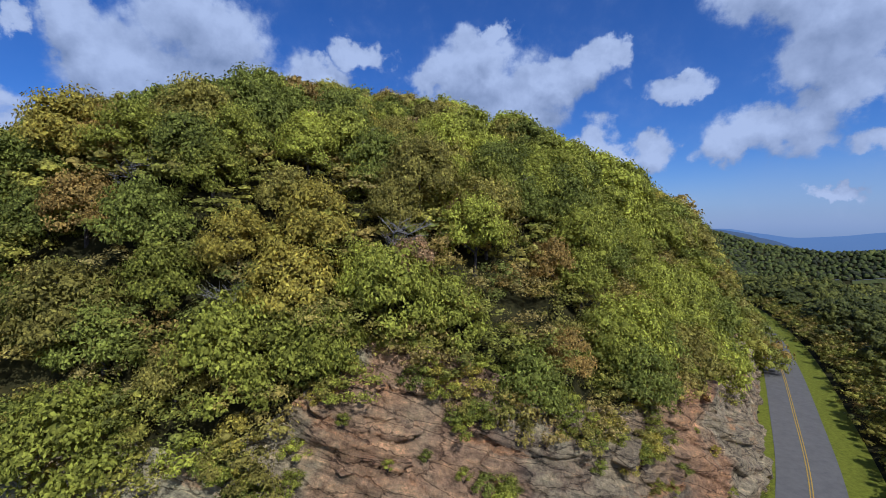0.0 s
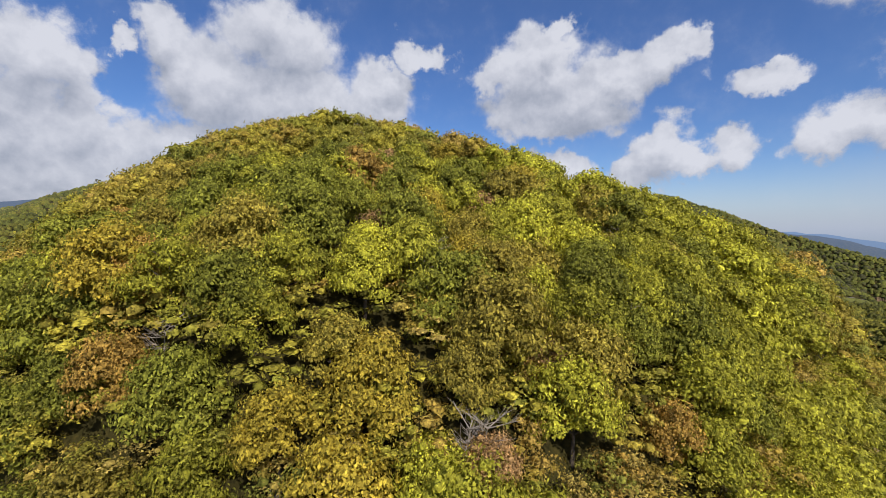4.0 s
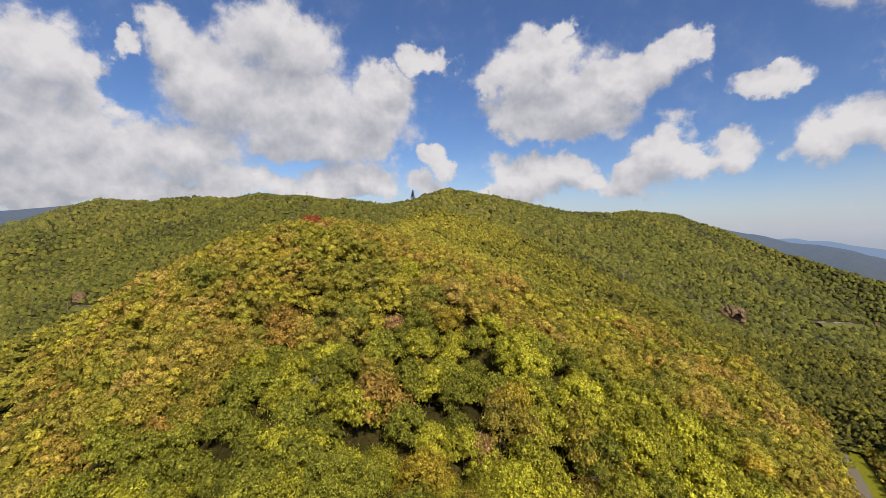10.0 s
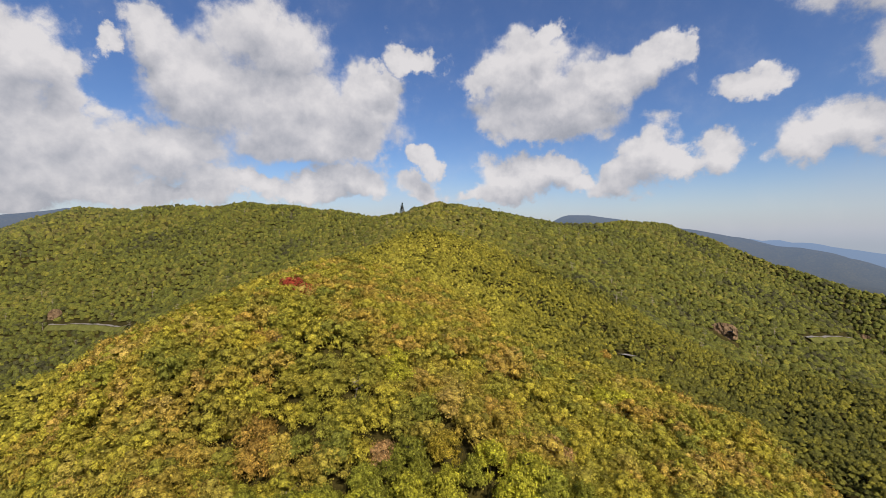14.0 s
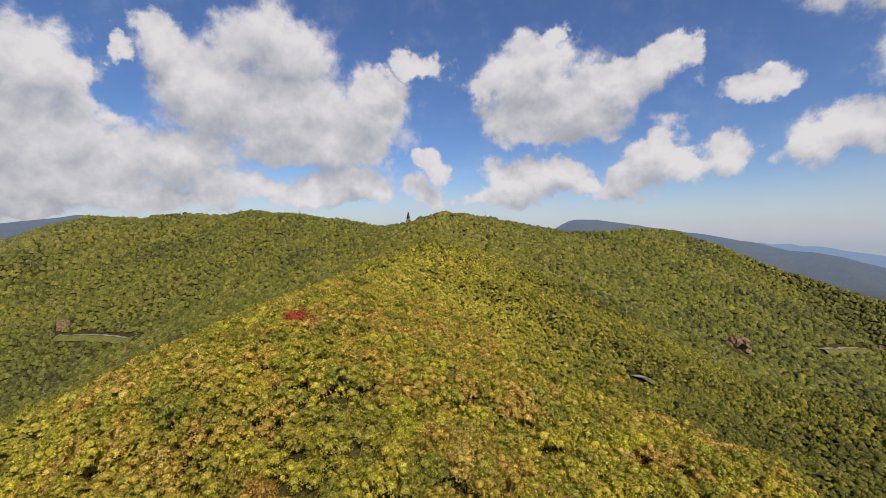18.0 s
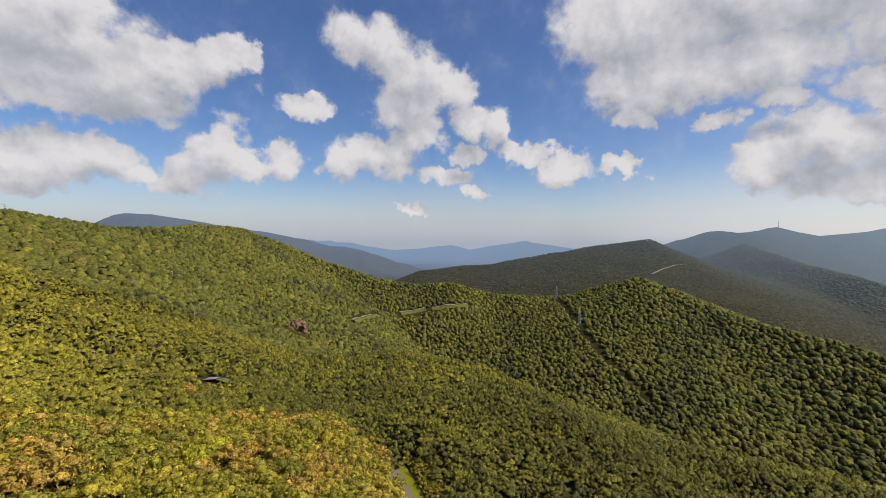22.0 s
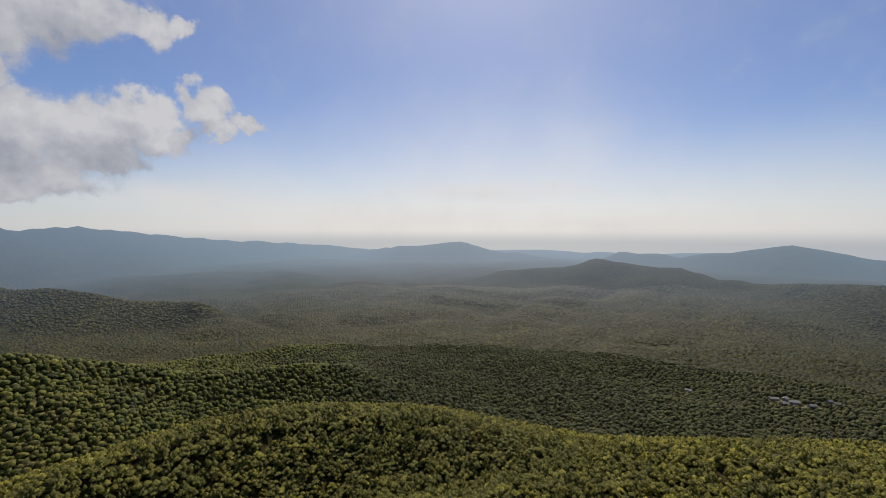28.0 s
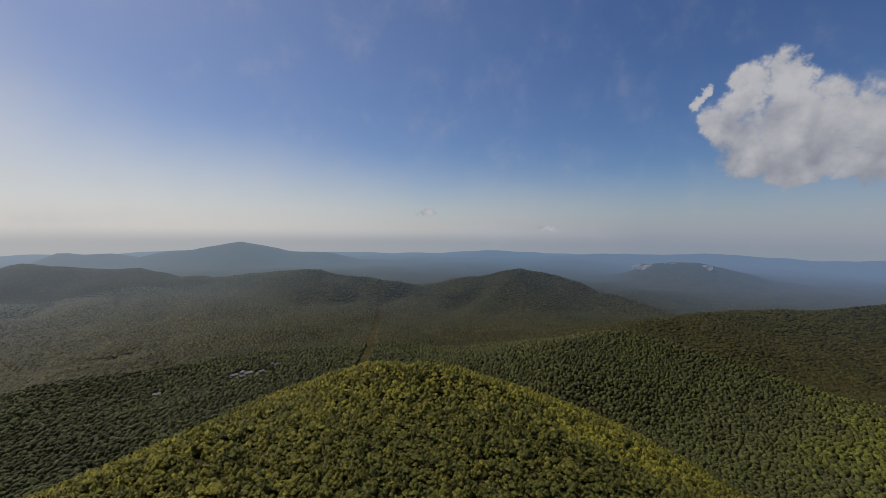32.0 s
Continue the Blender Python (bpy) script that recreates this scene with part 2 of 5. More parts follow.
def mix_color(ns, ls, fac, a, b, blend="MIX"):
    n = ns.new("ShaderNodeMix")
    n.data_type, n.blend_type = "RGBA", blend
    for sock, v in ((n.inputs[0], fac), (n.inputs[6], a), (n.inputs[7], b)):
        if isinstance(v, (int, float)):
            sock.default_value = v
        elif isinstance(v, tuple):
            sock.default_value = (*v, 1)
        else:
            ls.new(v, sock)
    return n.outputs[2]


HUB = (-4.0, 24.0, 76.0)


def painted_haze(ns, ls, surface, start, reach):
    """Paints haze onto the backdrop of far hills, more than a kilometre off, as emission that grows with distance."""
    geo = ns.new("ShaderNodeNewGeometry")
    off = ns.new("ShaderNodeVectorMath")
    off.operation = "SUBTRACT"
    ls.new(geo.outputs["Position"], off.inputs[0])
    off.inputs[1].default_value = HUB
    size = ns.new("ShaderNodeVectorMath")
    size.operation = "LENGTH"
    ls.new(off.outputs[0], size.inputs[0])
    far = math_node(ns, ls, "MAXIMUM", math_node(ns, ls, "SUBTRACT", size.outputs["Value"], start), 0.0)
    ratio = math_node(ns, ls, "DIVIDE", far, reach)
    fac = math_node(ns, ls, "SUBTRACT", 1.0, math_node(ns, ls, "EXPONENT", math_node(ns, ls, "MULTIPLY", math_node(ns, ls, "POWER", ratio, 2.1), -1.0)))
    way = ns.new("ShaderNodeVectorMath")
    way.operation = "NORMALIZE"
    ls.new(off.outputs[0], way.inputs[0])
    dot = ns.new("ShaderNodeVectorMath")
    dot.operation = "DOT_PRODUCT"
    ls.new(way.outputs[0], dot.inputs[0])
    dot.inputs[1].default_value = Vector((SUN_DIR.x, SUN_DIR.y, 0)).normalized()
    tone = ramp(ns, HAZE_GLOW)
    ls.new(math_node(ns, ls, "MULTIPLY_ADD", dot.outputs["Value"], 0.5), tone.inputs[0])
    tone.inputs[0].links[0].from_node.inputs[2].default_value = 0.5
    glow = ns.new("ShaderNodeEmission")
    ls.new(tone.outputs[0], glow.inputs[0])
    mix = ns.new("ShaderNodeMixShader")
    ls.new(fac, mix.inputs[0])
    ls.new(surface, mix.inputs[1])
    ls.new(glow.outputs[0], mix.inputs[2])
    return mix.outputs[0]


# glow colours of the painted haze, brighter towards the sun's bearing
HAZE_GLOW = [(0.0, (0.228, 0.335, 0.53)), (0.4, (0.243, 0.35, 0.52)), (0.7, (0.225, 0.33, 0.46)), (0.93, (0.315, 0.41, 0.49)), (1.0, (0.38, 0.455, 0.53))]


# ---- materials ----
def foliage(name, stops, haze=None, grain=0.5, cell=3.8, by_object=True, relief=0.9, glow_through=0.26, spread=1.0):
    m, ns, ls, bsdf = material(name)
    tint = ns.new("ShaderNodeAttribute")
    tint.attribute_name = "tint"
    info = ns.new("ShaderNodeObjectInfo")
    pick = math_node(ns, ls, "FRACT", math_node(ns, ls, "ADD", tint.outputs["Fac"], info.outputs["Random"])) if by_object else tint.outputs["Fac"]
    base = ramp(ns, stops)
    ls.new(pick, base.inputs[0])
    isl = ns.new("ShaderNodeNewGeometry")
    light = math_node(ns, ls, "MULTIPLY_ADD", isl.outputs["Random Per Island"], 0.8 * spread)
    light.node.inputs[2].default_value = 1.0 - 0.4 * spread
    noise_tex = node(ns, "ShaderNodeTexNoise", Scale=grain, Detail=6.0, Roughness=0.7)
    geo = ns.new("ShaderNodeNewGeometry")
    ls.new(geo.outputs["Position"], noise_tex.inputs["Vector"])
    val = math_node(ns, ls, "MULTIPLY_ADD", noise_tex.outputs["Fac"], spread)
    val.node.inputs[2].default_value = 1.0 - 0.5 * spread
    cells = node(ns, "ShaderNodeTexVoronoi", Scale=cell)
    ls.new(geo.outputs["Position"], cells.inputs["Vector"])
    sep = ns.new("ShaderNodeSeparateColor")
    ls.new(cells.outputs["Color"], sep.inputs[0])
    each = math_node(ns, ls, "MULTIPLY_ADD", sep.outputs[0], spread)
    each.node.inputs[2].default_value = 1.0 - 0.5 * spread
    both = math_node(ns, ls, "MULTIPLY", math_node(ns, ls, "MULTIPLY", light, val), each)
    col = mix_color(ns, ls, 1.0, base.outputs[0], both, "MULTIPLY")
    ls.new(col, bsdf.inputs["Base Color"])
    bsdf.inputs["Roughness"].default_value = 0.75
    bsdf.inputs["Specular IOR Level"].default_value = 0.2
    bump = node(ns, "ShaderNodeBump", Strength=relief, Distance=0.6 / cell)
    ls.new(math_node(ns, ls, "SUBTRACT", 1.0, cells.outputs["Distance"]), bump.inputs["Height"])
    ls.new(bump.outputs[0], bsdf.inputs["Normal"])
    trans = ns.new("ShaderNodeBsdfTranslucent")
    ls.new(col, trans.inputs[0])
    mix = ns.new("ShaderNodeMixShader")
    mix.inputs[0].default_value = glow_through
    ls.new(bsdf.outputs[0], mix.inputs[1])
    ls.new(trans.outputs[0], mix.inputs[2])
    out = mix.outputs[0]
    if haze:
        out = painted_haze(ns, ls, out, *haze)
    ls.new(out, ns["Material Output"].inputs[0])
    return m


NEAR_STOPS = [(0.0, (0.265, 0.25, 0.026)), (0.16, (0.350, 0.30, 0.03)), (0.3, (0.424, 0.35, 0.034)), (0.42, (0.201, 0.20, 0.026)), (0.55, (0.360, 0.29, 0.031)), (0.64, (0.38, 0.26, 0.038)), (0.72, (0.265, 0.24, 0.028)), (0.8, (0.445, 0.33, 0.05)), (0.88, (0.40, 0.255, 0.043)), (0.94, (0.46, 0.33, 0.07)), (1.0, (0.307, 0.27, 0.029))]
MID_STOPS = [(0.0, (0.09, 0.089, 0.014)), (0.3, (0.14, 0.13, 0.016)), (0.5, (0.205, 0.182, 0.019)), (0.7, (0.27, 0.235, 0.021)), (0.85, (0.33, 0.285, 0.031)), (1.0, (0.37, 0.30, 0.036))]
FAR_STOPS = [(0.0, (0.064, 0.061, 0.02)), (0.1, (0.10, 0.106, 0.017)), (0.2, (0.142, 0.142, 0.019)), (0.36, (0.095, 0.10, 0.017)), (0.52, (0.172, 0.158, 0.02)), (0.66, (0.158, 0.134, 0.032)), (0.72, (0.125, 0.125, 0.019)), (0.85, (0.20, 0.178, 0.019)), (1.0, (0.27, 0.23, 0.021))]
leaf_near = foliage("leaves", NEAR_STOPS, grain=0.9)
leaf_mid = foliage("forest_leaves", MID_STOPS, grain=0.25, cell=1.7, by_object=False, relief=0.8, glow_through=0.14, spread=0.85)
# far forest colours cut to a third: backlit shade put into the leaf colour
valley_leaf_shaded = foliage("shaded_valley_leaves", [(at, (r * 0.31, g * 0.305, b * 0.45)) for at, (r, g, b) in FAR_STOPS], haze=(1140.0, 2350.0), grain=0.03, cell=0.2, by_object=False, relief=0.2, glow_through=0.06, spread=0.5)
# valley and backdrop leaves both get the haze painted on as glow
leaf_back = foliage("backdrop_forest", FAR_STOPS, haze=(1140.0, 2350.0), grain=0.15, cell=0.95, by_object=False, relief=0.85, glow_through=0.12, spread=0.85)
leaf_far = foliage("far_forest_leaves", FAR_STOPS, grain=0.15, cell=0.95, by_object=False, relief=0.85, glow_through=0.12, spread=0.85)


def ground_material(name, haze=None):
    m, ns, ls, bsdf = material(name)
    geo = ns.new("ShaderNodeNewGeometry")
    big = node(ns, "ShaderNodeTexNoise", Scale=0.012, Detail=8.0, Roughness=0.65)
    ls.new(geo.outputs["Position"], big.inputs["Vector"])
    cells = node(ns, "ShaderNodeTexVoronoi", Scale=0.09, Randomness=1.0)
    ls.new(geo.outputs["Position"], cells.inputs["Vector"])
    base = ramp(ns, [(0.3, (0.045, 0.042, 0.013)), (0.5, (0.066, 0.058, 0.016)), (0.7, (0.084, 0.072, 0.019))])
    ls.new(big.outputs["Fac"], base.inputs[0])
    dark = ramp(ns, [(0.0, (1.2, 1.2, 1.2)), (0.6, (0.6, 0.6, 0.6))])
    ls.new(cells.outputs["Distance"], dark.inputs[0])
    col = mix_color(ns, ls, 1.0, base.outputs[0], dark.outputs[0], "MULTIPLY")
    litter = node(ns, "ShaderNodeTexNoise", Scale=1.7, Detail=9.0, Roughness=0.75)
    ls.new(geo.outputs["Position"], litter.inputs["Vector"])
    mould = ramp(ns, [(0.35, (0.45, 0.42, 0.4)), (0.5, (0.95, 0.9, 0.8)), (0.65, (1.6, 1.35, 1.1))])
    ls.new(litter.outputs["Fac"], mould.inputs[0])
    col = mix_color(ns, ls, 1.0, col, mould.outputs[0], "MULTIPLY")
    ls.new(col, bsdf.inputs["Base Color"])
    bsdf.inputs["Roughness"].default_value = 0.95
    bsdf.inputs["Specular IOR Level"].default_value = 0.1
    bump = node(ns, "ShaderNodeBump", Strength=0.6, Distance=1.5)
    inv = math_node(ns, ls, "SUBTRACT", 1.0, cells.outputs["Distance"])
    ls.new(inv, bump.inputs["Height"])
    ls.new(bump.outputs[0], bsdf.inputs["Normal"])
    out = bsdf.outputs[0]
    if haze:
        out = painted_haze(ns, ls, out, *haze)
    ls.new(out, ns["Material Output"].inputs[0])
    return m


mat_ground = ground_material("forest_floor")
# the same floor with distance haze painted on as emission
mat_backdrop = ground_material("far_hills_painted_haze", (1140.0, 2350.0))


def plain(name, colour, rough=0.8, scale=3.0, vary=0.3, bump=0.2, spec=0.3):
    m, ns, ls, bsdf = material(name)
    geo = ns.new("ShaderNodeNewGeometry")
    tex = node(ns, "ShaderNodeTexNoise", Scale=scale, Detail=8.0, Roughness=0.65)
    ls.new(geo.outputs["Position"], tex.inputs["Vector"])
    lo, hi = tuple(c * (1 - vary) for c in colour), tuple(min(1, c * (1 + vary)) for c in colour)
    r = ramp(ns, [(0.3, lo), (0.7, hi)])
    ls.new(tex.outputs["Fac"], r.inputs[0])
    ls.new(r.outputs[0], bsdf.inputs["Base Color"])
    bsdf.inputs["Roughness"].default_value = rough
    bsdf.inputs["Specular IOR Level"].default_value = spec
    if bump:
        b = node(ns, "ShaderNodeBump", Strength=bump, Distance=0.05)
        ls.new(tex.outputs["Fac"], b.inputs["Height"])
        ls.new(b.outputs[0], bsdf.inputs["Normal"])
    return m


asphalt = plain("asphalt", (0.175, 0.148, 0.105), 0.9, 1.2, 0.15, 0.1)
yellow_paint = plain("yellow_paint", (0.55, 0.33, 0.03), 0.7, 4.0, 0.15, 0)
grass_mat = plain("mown_grass", (0.19, 0.185, 0.012), 0.9, 2.0, 0.3, 0.5, 0.1)
bark = plain("bark", (0.085, 0.066, 0.048), 0.9, 6.0, 0.4, 0.5, 0.1)
dead_wood = plain("dead_wood", (0.30, 0.25, 0.19), 0.9, 6.0, 0.25, 0.3, 0.1)
needle = foliage("fir_needles", [(0.0, (0.02, 0.04, 0.015)), (1.0, (0.03, 0.05, 0.02))], grain=1.0)

# ---- the lie of the land: ridges as crest lines about the hub ----
# (bearing in degrees left of the first view, distance, height) of each crest, fitted to the camera's skyline
RIDGES = [
    ([(54, 1700, 68), (48, 1500, 122), (43, 1400, 106), (32.4, 1150, 132), (24.3, 950, 114), (16.9, 720, 94), (7.7, 640, 112), (0.7, 700, 108), (-9, 800, 91), (-21.5, 1080, 88), (-25.6, 1080, 60), (-32.7, 1060, 10), (-38.9, 1020, -27), (-44.4, 1000, -37), (-49, 1000, -28), (-55, 1000, -49), (-63, 1000, -60)], 0.52, 420, 0.0),
    ([(-63, 1000, -60), (-68, 980, -27), (-73, 950, 0), (-77, 930, -20), (-82.8, 880, -54), (-98, 800, -106), (-111, 780, -158), (-124, 800, -176), (-129, 820, -190)], 0.46, 300, 0.1),
    ([(7.7, 640, 104), (9.5, 470, 66), (11, 420, 52)], 0.40, 260, 0.1),
    ([(-63, 290, -58), (-81, 280, -56), (-98, 290, -53), (-114, 300, -50), (-122, 300, -49), (-136, 280, -48), (-149, 240, -43), (-160, 225, -43), (-175, 235, -56), (175, 260, -60), (168, 310, -48), (160, 330, -32), (152, 325, -31), (146, 315, -38), (137, 290, -58), (130, 270, -86), (123, 260, -110)], 0.42, 150, 0.2),
    ([(-84, 2600, 50), (-90, 2300, -45), (-96, 2050, -110), (-104, 1850, -138), (-112, 1750, -168)], 0.42, 300, 0.0),
    ([(-45, 1750, -90), (-51, 1800, -75), (-59, 1900, -34), (-67.5, 2000, 23), (-74.3, 2100, 68), (-77.4, 2200, -10), (-81, 2100, -60)], 0.42, 300, 0.0),
    ([(-76, 2900, 30), (-81, 3000, 118), (-84, 3000, 97), (-86.7, 3300, 150), (-90.5, 3300, 76), (-95, 3600, 138), (-97, 3600, 76), (-102, 3800, 122), (-108, 4000, 70), (-116.6, 4200, -10), (-124.9, 4400, -45), (-133, 4400, -95)], 0.5, 600, 0.0),
    ([(-10, 3000, 190), (-17, 3000, 144), (-22.7, 3000, 102), (-28, 3000, 55), (-36.7, 2900, -30), (-44, 2800, -140)], 0.5, 600, 0.0),
    ([(-30, 4500, 20), (-36.7, 4300, -36), (-41, 4300, -81), (-49, 4300, -29), (-51.4, 4300, -74), (-59, 4300, 31), (-64, 4300, -36), (-70, 4300, -90)], 0.5, 600, 0.0),
    ([(62, 3000, 130), (54, 3000, 160), (48.5, 3000, 196), (43, 3000, 165), (38, 3000, 100)], 0.5, 600, 0.0),
    ([(-133, 4200, -92), (-138, 4000, -36), (-146, 4000, -22), (-151, 4000, -112), (-157, 3900, -155)], 0.5, 600, 0.0),
    ([(-152, 2600, -150), (-158.6, 2600, -137), (-163.7, 2600, -98), (-168, 2550, -106), (-173, 2500, -94), (180, 2400, -150), (174, 2250, -140), (167, 2100, -111), (159, 2000, -152), (154.6, 2000, -159), (147.6, 2000, -124), (140, 2000, -85), (135.5, 2000, -124), (129.5, 1900, -160), (122, 1800, -195)], 0.40, 500, 0.0),
    ([(-166.6, 3800, -75), (-173, 3700, -118), (176.7, 3600, -18), (171, 3600, -94), (166, 3600, -100), (156, 3700, -175), (149.7, 4200, -188)], 0.5, 600, 0.0),
    ([(149.7, 4200, -195), (140, 4200, -160), (134, 4300, -130), (127, 4300, -92), (122, 4300, -88), (118, 4300, -72), (110.7, 4300, -84), (103.8, 4300, -70), (95, 4300, -76)], 0.5, 600, 0.0),
    ([(130, 3000, -190), (126, 3000, -144), (123, 3000, -90), (119, 3000, -82), (117, 3000, -102), (113.4, 3000, -190)], 0.35, 300, 0.0),
    ([(134, 1000, -175), (124, 1250, -150), (115, 1500, -140), (103, 1700, -110)], 0.26, 300, 0.0),
]
# in plan metres: the rocky knoll above the road, and the bench that carries the road
KNOLL = ([(-19, 45, 3), (-23, 53, 10.5), (-22, 75, 16.5), (-25, 107, 30)], 0.62, 70, 0.0, 9.0)
SPINE = [(-25, 107, 29),  (-50, 130, 38.5), (-73, 152, 42), (-92, 247, 43), (-84, 343, 42), (-72, 425, 52), (-78, 485, 68)]
RIM = ([(-100, 84, 0), (-70, 64, 3), (-46, 52, 2), (-29, 40, -5), (-17, 40, -3), (3, 38, -7), (14, 46, -10), (28, 60, -11), (40, 76, -5), (50, 92, 1), (62, 106, 1), (76, 122, -5), (88, 142, -8), (98, 170, -11), (112, 220, -18)], 1.0, 70, 0.0, 1.5)
FLANK = ([(-16, 72, 16), (8, 76, 13), (24, 86, 9), (38, 120, 8)], 0.62, 60, 0.0, 8.0)
WEST_SHOULDER = ([(-24, 70, 18), (-36, 70, 18), (-61, 79, 16.5), (-82, 106, 20)], 0.9, 60, 0.0, 6.0)
BENCH = ([(170, 260, -38), (112, 155, -33), (60, 70, -31.5), (20, 10, -31.5), (-20, -60, -33), (-60, -150, -38)], 0.04, 110, 0.45)
ROAD = [(152, 290), (142, 250), (129, 205), (112, 157), (93, 119), (76, 92), (57, 65.5), (41.5, 45), (27, 29.5), (9, 19), (-12, 14.5), (-38, 15), (-70, 24), (-115, 48), (-170, 80)]
ROAD_Z = -30.4
CUT_FOOT, CUT_STEEP = 5.2, 2.5
LIP_X, LIP_Z, BROW = [-60, -27, -11, -8.5, -3, 2, 9, 15, 24, 37, 60], [-16, -15.2, -15, -11, -9.7, -11.5, -14.5, -16.3, -16.3, -18, -20], 1.15


def polar(a, r, z):
    return (HUB[0] - math.sin(radians(a)) * r, HUB[1] + math.cos(radians(a)) * r, z)


def tent(x, y, crest, s1, d0, s2, blunt=10.0):
    best = np.full(x.shape, -1e4)
    for (ax, ay, az), (bx, by, bz) in zip(crest, crest[1:]):
        dx, dy = bx - ax, by - ay
        t = np.clip(((x - ax) * dx + (y - ay) * dy) / (dx * dx + dy * dy), 0, 1)
        d = np.hypot(x - ax - t * dx, y - ay - t * dy)
        soft = np.sqrt(d * d + blunt * blunt) - blunt
        best = np.maximum(best, az + t * (bz - az) - s1 * np.minimum(soft, d0) - (s1 * 0.8 + s2) * np.maximum(soft - d0, 0))
    return best


def line_distance(x, y, line):
    """Distance to a plan line, and on which side of it (positive: left of its run)."""
    best, side = np.full(x.shape, 1e9), np.zeros(x.shape)
    for (ax, ay), (bx, by) in zip(line, line[1:]):
        dx, dy = bx - ax, by - ay
        t = np.clip(((x - ax) * dx + (y - ay) * dy) / (dx * dx + dy * dy), 0, 1)
        d = np.hypot(x - ax - t * dx, y - ay - t * dy)
        s = np.sign(dx * (y - ay) - dy * (x - ax))
        near = d < best
        best, side = np.where(near, d, best), np.where(near, s, side)
    return best, side


def smooth_line(pts, step=2.0):
    out = []
    for i in range(len(pts) - 1):
        p0, p1, p2, p3 = (np.array(pts[min(max(j, 0), len(pts) - 1)], float) for j in (i - 1, i, i + 1, i + 2))
        n = max(2, int(np.hypot(*(p2 - p1)[:2]) / step))
        for k in range(n):
            t = k / n
            out.append(0.5 * (2 * p1 + (p2 - p0) * t + (2 * p0 - 5 * p1 + 4 * p2 - p3) * t * t + (3 * p1 - p0 - 3 * p2 + p3) * t ** 3))
    out.append(np.array(pts[-1], float))
    return [tuple(p) for p in out]


ROAD_LINE = smooth_line(ROAD, 6.0)
TABLE = np.random.RandomState(5).rand(256, 256)


def value_noise(x, y):
    xi, yi = np.floor(x).astype(int), np.floor(y).astype(int)
    fx, fy = x - xi, y - yi
    fx, fy = fx * fx * (3 - 2 * fx), fy * fy * (3 - 2 * fy)
    g = lambda a, b: TABLE[a % 256, b % 256]
    return (g(xi, yi) * (1 - fx) + g(xi + 1, yi) * fx) * (1 - fy) + (g(xi, yi + 1) * (1 - fx) + g(xi + 1, yi + 1) * fx) * fy - 0.5


def natural(x, y):
    """The lie of the land before the road was cut."""
    x, y = np.asarray(x, float), np.asarray(y, float)
    r = np.hypot(x - HUB[0], y - HUB[1])
    az = np.arctan2(-(x - HUB[0]), y - HUB[1])
    front = np.clip((np.cos(az - radians(20)) - 0.2) / 0.5, 0, 1)
    base = -235 + 85 * front
    base = base + np.clip((r - 1500) / 3400, 0, 1) * (-150 - base)
    k = 5.0 + np.clip(r / 500, 0, 6)
    layers = [base] + [tent(x, y, [polar(*p) for p in pts], *rest) for pts, *rest in RIDGES] + [tent(x, y, *BENCH)]
    layers = np.array(layers)
    top = layers.max(0)
    z = top + k * np.log(np.exp((layers - top) / k).sum(0)) - k * 0.35
    rough = 0
    for scale, amp in ((0.0016, 60), (0.0041, 34), (0.011, 12), (0.031, 4.5)):
        rough = rough + amp * value_noise(x * scale + 31.7, y * scale + 12.3)
    z = z + rough * np.clip((r - 250) / 900, 0, 0.6)
    ravine = np.clip(1 - 3.2 * np.abs(value_noise(x * 0.0042 + 7.1, y * 0.0042 + 3.7)), 0, 1)
    z = z - 20 * ravine * np.clip((r - 900) / 500, 0, 1) * np.clip((3000 - r) / 400, 0, 1) * np.clip((np.cos(az - radians(195)) - 0.1) / 0.4, 0, 1)
    _, lee = line_distance(x, y, [p[:2] for p in SPINE])
    steep = np.clip((150 - y) / 55, 0, 1)
    spine = tent(x, y, SPINE, np.where(lee > 0, 0.42 + 0.35 * steep, 0.35 + 0.15 * steep), 190, 0.3, 14.0)
    knoll = np.maximum.reduce([tent(x, y, *KNOLL), tent(x, y, *RIM), tent(x, y, *FLANK), tent(x, y, *WEST_SHOULDER), spine])
    z = np.maximum(z, knoll)
    # the steep wooded slope that starts at the rock cut's lip
    d, side = line_distance(x, y, ROAD_LINE)
    lip = np.interp(x, LIP_X, LIP_Z)
    brow = lip + (d - CUT_FOOT - (lip - ROAD_Z) / CUT_STEEP) * np.interp(x, [-24, -10, 26, 46], [1.9, BROW, BROW, 1.9])
    z = np.where((side < 0) & (y < 150) & (x > -110), np.minimum(z, np.maximum(brow, lip)), z)
    z = z + 1.6 * value_noise(x * 0.09, y * 0.09) + 0.8 * value_noise(x * 0.23 + 9, y * 0.23)
    return z



def height(x, y):
    """The ground's height at plan points, with the road's bench cut into the slope."""
    x, y = np.asarray(x, float), np.asarray(y, float)
    z = natural(x, y)
    d, side = line_distance(x, y, ROAD_LINE)
    r = np.hypot(x - HUB[0], y - HUB[1])
    cut = ROAD_Z - 0.3 + np.where(side < 0, np.maximum(d - CUT_FOOT, 0) * np.interp(y, [95, 130], [CUT_STEEP, 1.0]), np.maximum(d - 7.2, 0) * 0.25)
    fill = ROAD_Z - 0.3 - np.maximum(d - 7.2, 0) * 0.6
    shaped = np.maximum(np.minimum(z, cut), fill)
    ease = np.clip((y - 190) / 50, 0, 1)
    return np.where(r < 420, shaped + (z - shaped) * ease, z)


